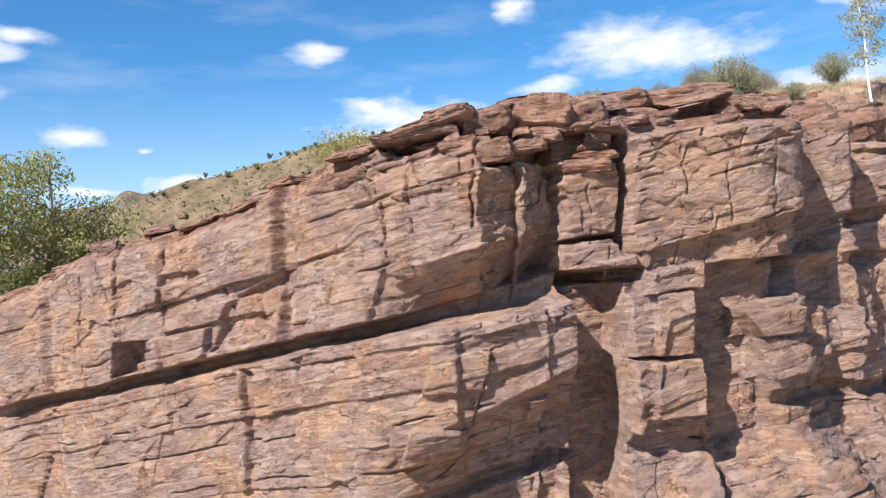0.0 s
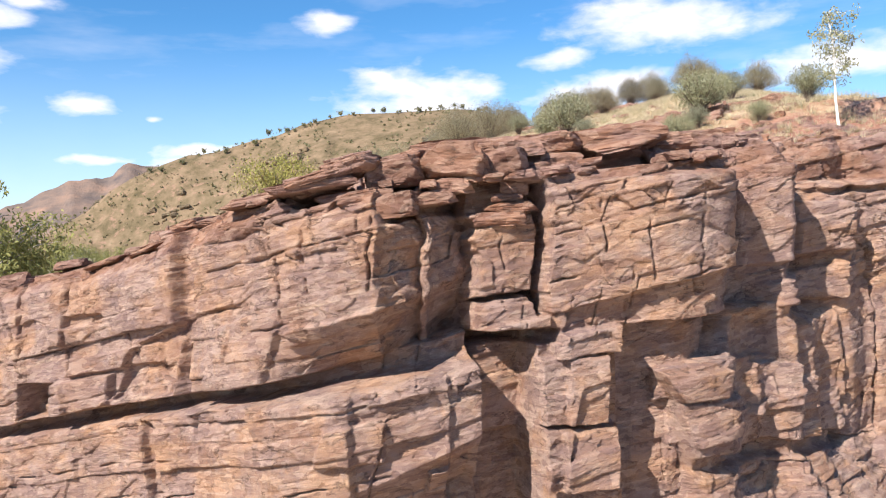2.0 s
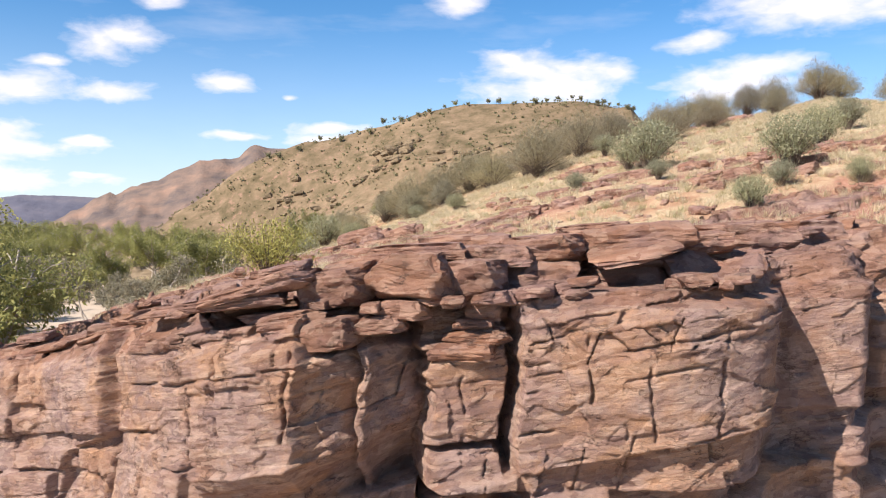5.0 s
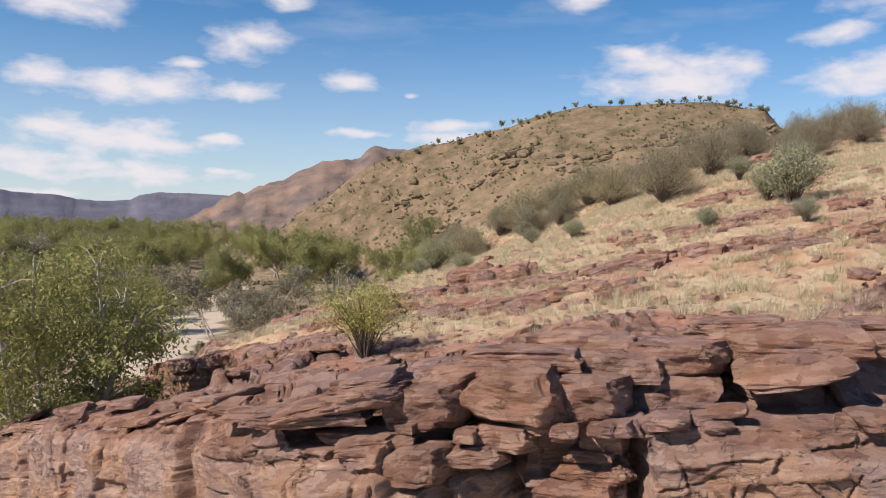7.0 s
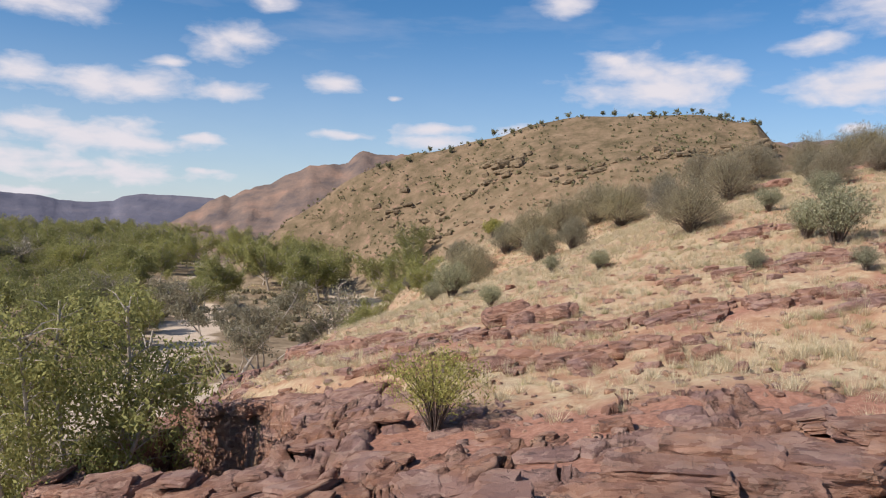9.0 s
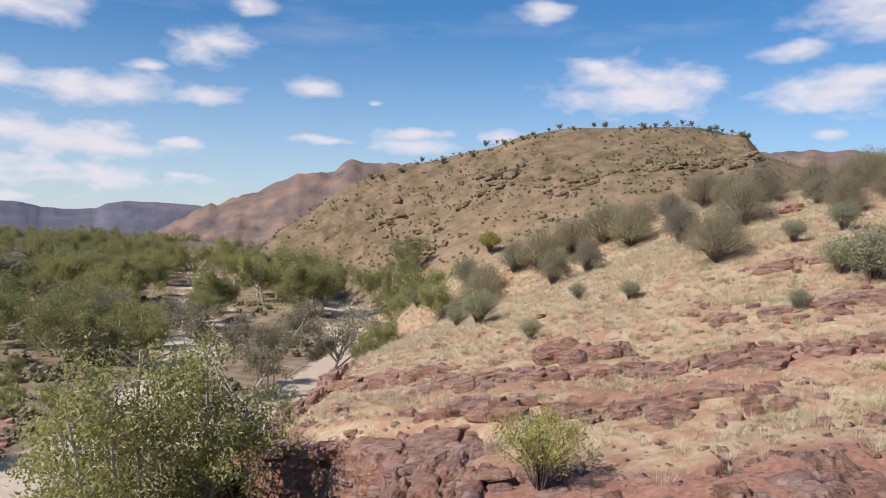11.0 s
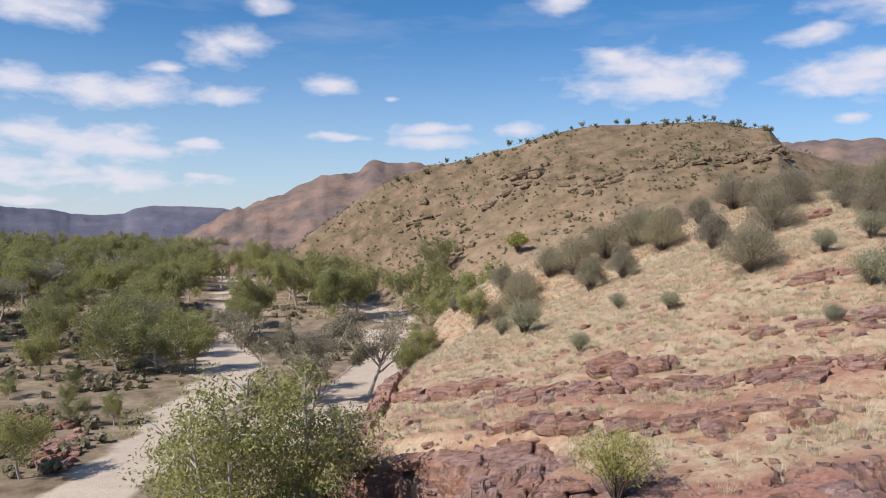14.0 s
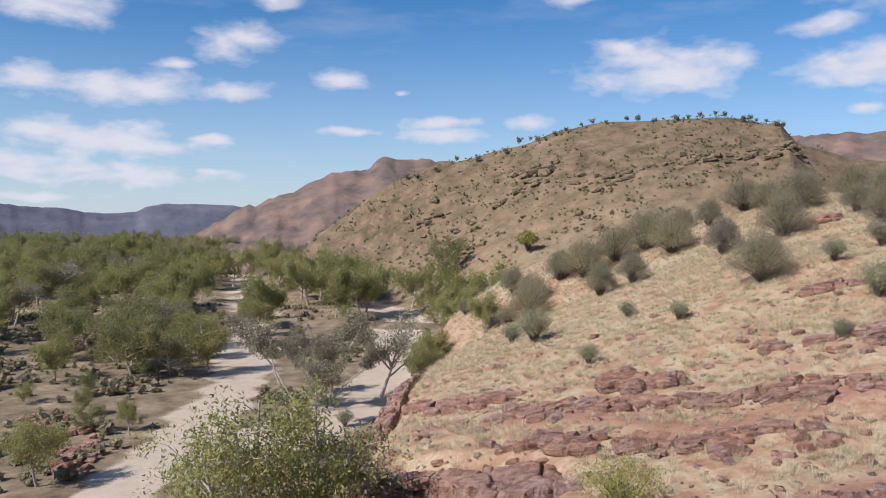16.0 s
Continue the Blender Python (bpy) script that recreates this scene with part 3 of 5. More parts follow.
    for w0, x0, x1, deep in [(0.75, -9, -5.4, 0.12), (1.05, -4.6, 1.0, 0.14), (2.35, -4.6, 1.6, 0.16), (0.15, -4.6, -1.2, 0.16), (-0.55, -16, -10.4, 0.16), (0.5, 6.1, 12, 0.16), (-0.45, 6.1, 12.2, 0.22), (1.2, 6.1, 11.5, 0.14), (-1.25, 6.8, 12.0, 0.16), (-3.4, -16, -6, 0.18), (-4.6, -14, 1.5, 0.22), (-3.0, -4, 2.5, 0.18), (-6.0, -16, 0, 0.20)]:
        out = out - deep * groove(w2 - w0 - 0.12 * fbm(x / 1.1, x * 0 + w0, 90, 4), 0.032) * inside(x2, x0, x1, 0.4) * ease(-0.15, 0.25, fbm(x / 0.9, x * 0 + w0, 93, 2))
    # seam under the cap of loose blocks
    seam = np.interp(x2, SEAM_X, SEAM_Z)
    out = out - 0.55 * inside(x2, 1.4, 5.8, 0.3) * ease(-1.15, -0.95, z2 - seam)
    out = out - 0.30 * inside(x2, -3.5, 1.4, 0.5) * ease(-0.75, -0.6, z2 - seam)
    out = out - 0.35 * inside(x2, 6.2, 12.2, 0.3) * ease(-0.50, -0.40, z2 - seam)
    out = out - 0.9 * ease(15.4, 16.0, x2) * ease(3.55, 3.95, z2 - 0.05 * (x2 - 16))
    # long overhang, deepest and darkest towards the chimney
    deep = np.interp(x2, [-19, -13, -8, -3, 3], [0.40, 0.7, 0.7, 1.05, 1.35])
    floor_w = np.interp(x2, [-16, -8, -4, 0, 3.9], [-1.62, -1.68, -1.62, -1.78, -2.0])
    out = out - deep * inside(x2, -19, 4.05, 0.4) * (1 - high) * ease(floor_w - 0.30, floor_w + 0.04, w2)
    # joint across the column and the block under it
    out = out - 0.9 * inside(x2, 4.06, 6.0, 0.06) * inside(z2 - 0.02 * x2 + 0.12 * fbm(x / 0.6, x * 0, 97, 3), 0.26, 0.40, 0.04)
    out = out + 0.22 * corner(x2, z2, [(4.1, -0.52), (6.05, -0.46), (6.05, 0.26), (4.1, 0.22)], 0.04)
    out = out - 1.3 * inside(x2, 3.9, 6.3, 0.08) * inside(z2, -0.98, -0.55, 0.05)
    # panel: undercut along its foot
    foot_z = -0.62 + 0.05 * (x2 - 6.6)
    out = out - 0.42 * inside(x2, 6.05, 12.8, 0.05) * (1 - ease(foot_z - 0.04, foot_z + 0.04, z2)) * high
    # lower bench
    bench = inside(x2, -60, 3.92, 0.05) * (1 - ease(floor_w - 0.34, floor_w - 0.02, w2))
    out = out + bench * np.interp(x2, [-30, -16, -7.3, -7.2, -6, 0.3, 0.42, 2.9, 3.0, 3.9], [0.1, 0.25, 0.45, 0.62, 0.60, 0.85, 0.62, 0.55, 0.36, 0.30])
    out = out - 0.34 * bench * corner(x2, z2, [(-7.1, -8.0), (-6.4, -8.0), (-6.6, -3.6), (-7.05, -3.5)], 0.06)
    out = out + 0.14 * bench * inside(w2, floor_w - 0.62, floor_w - 0.2, 0.04) * inside(x2, -2.5, 3.0, 0.1)
    out = out + 0.25 * bench * corner(x2, z2, [(-0.6, -4.0), (1.1, -3.9), (1.2, -2.7), (-0.3, -2.9)], 0.06)
    hang = -3.3 - 0.42 * (3.9 - x2)
    out = out - bench * inside(x2, -2.6, 3.92, 0.4) * np.clip(hang - z2, 0, 1.6) * 1.10 * ease(-2.6, 0.5, x2)
    out = out + 0.40 * bench * corner(x2, z2, [(-1.4, -6.2), (0.4, -6.1), (0.6, -5.2), (-0.9, -5.0)], 0.07)
    out = out + 0.30 * bench * corner(x2, z2, [(2.3, -5.2), (2.9, -5.2), (3.0, -4.3), (2.4, -4.4)], 0.05)
    out = out - 0.7 * inside(x2, -6, 4.4, 0.6) * inside(w2, -7.5, -7.0, 0.10)
    # narrow gully, its dark slab, and the square pillar in three blocks
    low = 1 - ease(-0.75, -0.6, z2)
    out = out - (1.35 + 0.4 * inside(z2, -9, -3.7, 0.1)) * inside(x2, 4.02, 5.62, 0.07) * low
    out = out - 1.1 * inside(x2, 3.9, 4.06, 0.04) * low
    out = out + 0.78 * corner(x2, z2, [(6.15, -1.38), (8.22, -1.32), (8.25, -0.48), (6.05, -0.75)], 0.03)
    out = out + 0.60 * corner(x2, z2, [(5.66, -3.34), (7.72, -3.34), (7.84, -1.36), (5.60, -1.36)], 0.03)
    out = out + 0.28 * corner(x2, z2, [(6.35, -3.34), (7.72, -3.34), (7.80, -1.42), (6.5, -1.42)], 0.03)
    out = out + 0.66 * corner(x2, z2, [(5.62, -5.8), (7.85, -5.8), (7.98, -3.44), (5.62, -3.44)], 0.03)
    out = out + 0.32 * corner(x2, z2, [(6.15, -5.3), (7.85, -5.2), (7.95, -3.48), (6.15, -3.52)], 0.03)
    out = out - 0.35 * corner(x2, z2, [(5.5, -6.6), (8.2, -6.6), (8.0, -5.55), (6.0, -5.35)], 0.05)
    # hollow under the panel: back wall, then the pale blocks that step out of it
    beyond = inside(x2, 8.2, 40, 0.05) * (1 - ease(foot_z - 0.05, foot_z + 0.02, z2)) * (1 - ease(13.5, 15.5, x2) * ease(-1.2, -0.6, z2))
    wall = ease(-0.05, 0.05, x2 - np.interp(z2, [-6, -4.4, -2.95, -2.03, -1.8, -0.4], [10.9, 10.4, 9.97, 9.42, 11.9, 12.4]))
    out = out + beyond * (-0.95 * (1 - wall) + wall * np.interp(x2, [9, 11.5, 12.2, 12.6, 14.5, 15.1, 15.5, 17, 17.3, 17.4, 21], [0.0, 0.1, 0.2, 0.8, 0.5, 0.4, 1.2, 0.6, 0.4, 0.0, 0.1]))
    out = out + 0.30 * corner(x2, z2, [(9.4, -3.0), (11.4, -2.95), (11.5, -2.1), (9.5, -2.05)], 0.04) * beyond
    out = out + 0.16 * corner(x2, z2, [(10.0, -4.4), (12.2, -4.2), (12.2, -3.1), (10.0, -3.05)], 0.04) * beyond
    out = out + 0.34 * corner(x2, z2, [(12.5, -4.0), (14.6, -3.8), (14.7, -2.4), (12.6, -2.3)], 0.05) * beyond
    out = out - 0.30 * corner(x2, z2, [(11.9, -2.0), (13.6, -2.1), (13.6, -0.6), (12.2, -0.6)], 0.05) * beyond
    out = out - 0.55 * inside(x2, 10.6, 17.5, 0.2) * inside(z2 + 0.10 * (x2 - 11), -5.3, -4.75, 0.06)
    # right-hand bays: buttress, slot, knob of blocks, fresh orange wall
    out = out + 0.40 * corner(x2, z2, [(12.9, 0.9), (15.0, 1.1), (15.2, 4.5), (12.9, 4.3)], 0.06)
    out = out - 1.3 * corner(x2, z2, [(15.15, 0.6), (15.7, 0.8), (15.85, 3.6), (15.3, 3.6)], 0.06)
    out = out + 0.55 * corner(x2, z2, [(15.8, 1.2), (18.1, 1.3), (18.3, 3.1), (15.8, 3.2)], 0.05)
    out = out + 0.40 * corner(x2, z2, [(13.8, -0.4), (17.7, -0.5), (17.9, 0.9), (13.9, 0.3)], 0.05)
    out = out - 0.4 * inside(x2, 15.8, 24, 0.1) * inside(z2 + 0.2 * fbm(x / 0.9, x * 0, 94, 3), 3.40, 3.62, 0.05)
    for cx, deep in [(19.4, 0.35), (20.6, 0.25), (21.5, 0.4), (22.6, 0.3)]:
        out = out - deep * groove(x2 - cx - 0.25 * fbm(z2 / 1.2, x * 0 + cx, 95, 3), 0.07) * inside(z2, -5.5, 1.5, 0.8)
    # stepped rock bench at the foot
    crest = -6.15 + 0.07 * (np.minimum(x2, 14) - 8) + 0.25 * fbm(x / 1.1, z * 0, 78, 3)
    below = np.clip(crest - z2, 0, 9) * ease(5.8, 8.2, x2)
    tread = np.floor(below / 0.42 + 0.4 * fbm(x / 1.4, z * 0 + 2, 79, 3))
    out = out + below * 0.9 + (tread * 0.42 - below) * 0.5 * (below > 0)
    out = out + (1 - ease(-10, -8.5, w2)) * 0.6 * (1 - ease(5.8, 8.2, x2))
    # beds, joints and broken faces of three sizes; thin beds near the seams
    panel = np.floor(x2 / 2.7 + 0.35 * np.sin(w2 * 0.9))
    shift = 0.9 * hashed(panel, panel * 0 + 5)
    thin = np.maximum(inside(z2 - seam, -1.6, 0.4, 0.3) * inside(x2, -4, 14, 1.0), 0.8 * bench * inside(w2, floor_w - 0.8, floor_w, 0.15))
    thin = np.maximum(thin, ease(16, 18, x2) * ease(-0.4, 0.2, z2))
    rough = blocks(x2, w2, 11, 2.1, 0.13, 0.11, 0.10, 0.03) + facets(x2, w2, 1.7, 21, 0.05, 0.06) + facets(x2 + 0.2 * w2, w2, 0.70, 31, 0.022, 0.045) + facets(x2 - 0.3 * w2, w2, 0.30, 41, 0.008, 0.03)
    rough = rough + thin * blocks(x2 + shift, w2 * 3.2 + shift, 12, 0.8, 0.16, 0.10, 0.12, 0.05)
    return out + rough + 0.16 * fbm(x / 4.0, w / 2.6, 83, 2) + 0.016 * fbm(x / 0.45, w / 0.10, 84, 3, 0.62)


def cliff_top(x, y):
    """Stepped slabs of the rock platform behind the edge."""
    h = top_of(x, y)
    d = dip(x, y)
    w = h - d + 0.55 * fbm(x / 5.0, y / 3.2, 91, 4)
    t = 0.58
    k = np.floor(w / t)
    f = w / t - k
    step = d + t * (k + ease(0.72, 1.0, f) * 0.9 + 0.10 * f)
    span = 1.1 + 1.8 * hashed(k, k * 0 + 7)
    a = (x * 0.93 + y * 0.36 + 9 * hashed(k, k * 0 + 8) + 0.5 * fbm(x, y, 93, 2)) / span
    b = (-x * 0.36 + y * 0.93 + 0.6 * fbm(x, y, 94, 2)) / (span * 0.8)
    fa, fb = a - np.floor(a), b - np.floor(b)
    near = np.minimum(np.minimum(fa, 1 - fa), np.minimum(fb, 1 - fb)) * span
    tilt = (hashed(np.floor(a), np.floor(b), k) - 0.5) * 0.42
    return step + tilt - 0.40 * np.exp(-(near / 0.10) ** 2) + 0.05 * fbm(x / 0.45, y / 0.3, 95, 4, 0.6)


def build_cliff():
    xs = grid_lines([(-46, -32, 0.25), (-32, -15, 0.06), (-15, 13.5, 0.034), (13.5, 24, 0.055), (24, 44, 0.25)])
    edge_y = np.convolve(np.pad(cliff_line(xs), 8, "edge"), np.ones(17) / 17, "valid")
    slope = np.gradient(edge_y, xs)
    slope = np.clip(np.convolve(np.pad(slope, 40, "edge"), np.ones(81) / 81, "valid"), -3.5, 1.1)
    nx, ny = slope / np.hypot(slope, 1), -1 / np.hypot(slope, 1)
    top_z = cliff_top(xs, edge_y + 0.6)
    top_z = np.convolve(np.pad(top_z, 14, "edge"), np.ones(29) / 29, "valid")
    capped = inside(xs, -1.6, 12.45, 0.5)
    shelf = np.interp(xs, SEAM_X, SEAM_Z) - 0.12
    top_z = top_z * (1 - capped) + np.minimum(top_z, shelf) * capped
    r = np.r_[np.linspace(0, 0.30, 30), np.linspace(0.30, 1, 350)[1:]]
    zz = -13.8 + r[:, None] * (top_z + 13.8)[None]
    xg = np.repeat(xs[None], len(r), 0)
    out = face_out(xg, zz)
    round_off = ease(0.965, 1.0, r)[:, None] * 0.35
    px, py = xg + nx * (out - round_off), edge_y + ny * (out - round_off)
    d = np.r_[np.linspace(0.1, 4.0, 48), np.linspace(4.0, 16.0, 64)[1:]]
    reach = d[:, None] * np.interp(xs, [-40, -24, -20, 50], [0.28, 0.28, 1.0, 1.0])[None]
    bx, by = px[-1][None] - nx * reach * 0.6, py[-1][None] - ny * reach
    bz = cliff_top(bx, by)
    blend = ease(0.0, 0.5, d)[:, None]
    bz = top_z[None] * (1 - blend) + bz * blend
    under = capped[None] * (1 - ease(1.9, 3.0, d))[:, None]
    bz = bz * (1 - under) + np.minimum(bz, shelf[None] + 0.05 * fbm(bx / 0.6, by / 0.6, 98, 3)) * under
    level = d[:, None] + 2.5 * fbm(bx / 4.0, by / 4.0, 99, 3)
    west = ease(-6.5, -8.0, bx)
    sink = (ease(9.0, 15.5, level) * (1 - west) + ease(13.5, 15.8, d[:, None]) * west) * 1.2
    bz = bz - sink
    me = sheet_mesh("cliff", np.r_[px, bx], np.r_[py, by], np.r_[zz, bz])
    me.materials.append(ROCK)
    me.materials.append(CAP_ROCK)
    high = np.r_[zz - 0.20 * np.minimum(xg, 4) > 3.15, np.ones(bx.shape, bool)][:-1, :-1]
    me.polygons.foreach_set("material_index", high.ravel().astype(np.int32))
    return tagged(new("cliff", me), "banded red and orange quartzite cliff with overhanging ledges and deep joints", "cliff")


cliff = build_cliff()


# ---------------------------------------------------------------- far ranges
def build_range(name, label, dist, bearings, heights, mat, depth, seed, rough):
    b = np.radians(np.linspace(bearings[0], bearings[-1], 260))
    top = np.interp(np.degrees(b), bearings, heights)
    rows = np.linspace(0, 1, 70)
    bb, rr = np.meshgrid(b, rows)
    h = -30 + (top[None] + 30) * np.where(rr < 0.6, (rr / 0.6) ** 1.3, 1 - 0.5 * (rr - 0.6) / 0.4)
    gul = fbm(np.degrees(bb) * 0.9 + 2.5 * rr, rr * 9.0, seed, 6, 0.6)
    h = h + gul * rough * np.sin(np.pi * np.clip(rr / 0.75, 0, 1)) + rough * 0.35 * fbm(np.degrees(bb) * 2.2, rr, seed + 3, 4) * (rr > 0.4)
    dd = dist + (rr - 0.6) * depth
    me = sheet_mesh(name, np.sin(bb) * dd, np.cos(bb) * dd, h)
    me.materials.append(mat)
    me.polygons.foreach_set("use_smooth", np.ones(len(me.polygons), bool))
    return tagged(new(name, me), label, "mountain", kind="structure")


# haze of distance is put into both ranges' rock colours
RED_RANGE = far_material("far_red_rock", [(0.30, (0.10, 0.082, 0.082)), (0.45, (0.155, 0.116, 0.10)), (0.56, (0.21, 0.145, 0.115)), (0.72, (0.30, 0.185, 0.135))], 0.05, 2.0)
BLUE_RANGE = far_material("far_hazed_rock", [(0.3, (0.085, 0.088, 0.12)), (0.55, (0.13, 0.125, 0.155)), (0.8, (0.20, 0.175, 0.185))], 0.03, 2.5)
build_range("backdrop_range", "hazy red rocky mountain range beyond the valley", 480, [-50, -38, -34, -31.2, -29.3, -27.8, -26.7, -25.0, -24.0, -22.8, -21.6, -20.5, -18.9, -17.3, -12, -4, 5.4, 7.6, 8.6, 9.9, 11.4, 16, 24, 36], [-24, -14, 4, 17.5, 23.1, 26.6, 32.8, 37.1, 40.3, 39.9, 46.1, 47.0, 47.4, 45.6, 44, 44, 57.1, 57.1, 58.5, 59.3, 57.2, 52, 46, 40], RED_RANGE, 330, 3, 5)
build_range("backdrop_hills", "flat-topped hills on the horizon with blue-grey haze in their colour", 640, [-80, -60, -50, -44.2, -42.6, -41.2, -39.7, -38.0, -37.5, -36.3, -34.5, -32.7, -31.6, -30.7, -26], [30, 32, 26, 18.0, 18.1, 14.4, 13.6, 14.8, 18.6, 21.0, 20.7, 20.3, 19.3, 16.5, 8], BLUE_RANGE, 280, 8, 1.6)


# ---------------------------------------------------------------- plants
def tube(verts, faces, path, radii, sides=6):
    base = len(verts)
    for i, p in enumerate(path):
        a = path[max(i - 1, 0)]
        b = path[min(i + 1, len(path) - 1)]
        axis = (Vector(b) - Vector(a)).normalized()
        u = axis.orthogonal().normalized()
        v = axis.cross(u)
        for s in range(sides):
            t = 2 * math.pi * s / sides
            verts.append(Vector(p) + (u * math.cos(t) + v * math.sin(t)) * radii[i])
    for i in range(len(path) - 1):
        for s in range(sides):
            a, b = base + i * sides + s, base + i * sides + (s + 1) % sides
            faces.append((a, b, b + sides, a + sides))
    faces.append(tuple(base + (len(path) - 1) * sides + s for s in range(sides)))


def limb(rnd, start, way, length, radius, bend, up):
    """A bending limb: its path and radii."""
    path, radii, p, d = [start], [radius], start.copy(), way.normalized()
    n = 6
    for i in range(n):
        d = (d + Vector((rnd.uniform(-bend, bend), rnd.uniform(-bend, bend), rnd.uniform(-bend, bend) + up))).normalized()
        p = p + d * length / n
        path.append(p.copy())
        radii.append(radius * (1 - 0.72 * (i + 1) / n))
    return path, radii, d


def leaf_cloud(rnd, centres, per, size, spread, droop, narrow=0.28):
    """Many single leaves round the given centres."""
    verts, faces = [], []
    for c, s in centres:
        for _ in range(per):
            o = Vector((rnd.gauss(0, 1), rnd.gauss(0, 1), rnd.gauss(0, 0.8)))
            o = o * (spread * s / max(1.0, o.length * 0.75))
            p = c + o
            a = Vector((rnd.uniform(-1, 1), rnd.uniform(-1, 1), rnd.uniform(-1, 1) - droop)).normalized()
            b = a.orthogonal().normalized()
            b.rotate(Matrix.Rotation(rnd.uniform(0, 6.28), 3, a))
            l = size * rnd.uniform(0.6, 1.35)
            k = len(verts)
            verts += [p, p + a * l * 0.5 + b * l * narrow, p + a * l, p + a * l * 0.5 - b * l * narrow]
            faces.append((k, k + 1, k + 2, k + 3))
    return verts, faces


def thing(name, parts, label, category, group=""):
    """A thing with its parts: (part name, verts, faces, material, label)."""
    top = new(name)
    for pname, verts, faces, mat, plabel in parts:
        me = mesh_from(pname, verts, faces)
        me.materials.append(mat)
        ob = new(pname, me)
        ob.parent = top
        if plabel:
            tagged(ob, plabel)
    return tagged(top, label, category, group)


def gum_tree(seed, height, width, leaf, bark, per, size, lean=(0, 0), forks=4, clear=0.25, low=False, label="", group="", name="gum_tree", spread=0.9, droop=0.8):
    rnd = random.Random(seed)
    tv, tf, centres = [], [], []
    bolt, radii, d = limb(rnd, Vector((0, 0, -0.4)), Vector((lean[0], lean[1], 1)), height * 0.55, height * 0.022, 0.16, 0.10)
    tube(tv, tf, bolt, radii, 8)
    for i in range(forks * 3):
        k = rnd.uniform(clear, 1.0) * (len(bolt) - 1)
        i0 = min(int(k), len(bolt) - 2)
        s = bolt[i0].lerp(bolt[i0 + 1], k - i0)
        ang = i * 2.4 + rnd.uniform(-0.5, 0.5)
        out = Vector((math.cos(ang), math.sin(ang), rnd.uniform(0.35, 1.1)))
        length = height * rnd.uniform(0.28, 0.48)
        path, rad, e = limb(rnd, s, out, length, height * 0.011, 0.28, 0.10)
        q = width / (2 * height * 0.36)
        path = [Vector((s.x + (p.x - s.x) * q, s.y + (p.y - s.y) * q, p.z)) for p in path]
        tube(tv, tf, path, rad, 5)
        for j in (3, 5, 6):
            for _ in range(3):
                w = Vector((rnd.uniform(-1, 1), rnd.uniform(-1, 1), rnd.uniform(-0.3, 0.9)))
                tip = path[j] + w * height * 0.085
                tube(tv, tf, [path[j], path[j].lerp(tip, 0.5) + Vector((0, 0, 0.1)), tip], [height * 0.004, height * 0.003, height * 0.0012], 3)
                centres.append((tip, rnd.uniform(0.7, 1.25)))
                if low and rnd.random() < 0.4:
                    centres.append((tip - Vector((0, 0, height * 0.10)), 0.9))
    top = bolt[-1]
    for _ in range(5):
        centres.append((top + Vector((rnd.gauss(0, 0.08), rnd.gauss(0, 0.08), rnd.uniform(0, 0.2))) * height, 1.1))
    lv, lf = leaf_cloud(rnd, centres, per, size, height * 0.085 * spread, droop)
    return thing(name, [("trunk", tv, tf, bark, ""), ("crown", lv, lf, leaf, "")], label, "tree", group)


def shrub(seed, height, width, leaf, bark, stems, per, size, label, group, name="shrub", flat=0.5, full=False):
    """A bush of fanned stems, bare below, leafy above."""
    rnd = random.Random(seed)
    tv, tf, centres = [], [], []
    for i in range(stems):
        ang = i * 2.4 + rnd.uniform(-0.4, 0.4)
        r = math.sqrt((i + 0.5) / stems) * width / 2
        tip = Vector((math.cos(ang) * r, math.sin(ang) * r, height * (1 - flat * (r / (width / 2)) ** 2) * rnd.uniform(0.85, 1.0)))
        mid = Vector((tip.x * 0.35, tip.y * 0.35, tip.z * 0.5))
        tube(tv, tf, [Vector((tip.x * 0.05, tip.y * 0.05, -0.15)), mid, tip], [height * 0.014, height * 0.008, height * 0.002], 4)
        for f in (0.34, 0.5, 0.68, 0.85, 1.0) if full else (0.56, 0.69, 0.81, 0.91, 1.0):
            p = mid.lerp(tip, (f - 0.3) / 0.7)
            centres.append((p + Vector((rnd.gauss(0, 0.05), rnd.gauss(0, 0.05), rnd.gauss(0, 0.03))) * width, rnd.uniform(0.7, 1.2)))
    lv, lf = leaf_cloud(rnd, centres, per, size, width * 0.075, -0.6, 0.14)
    return thing(name, [("stem", tv, tf, bark, ""), ("foliage", lv, lf, leaf, "")], label, "shrub", group)


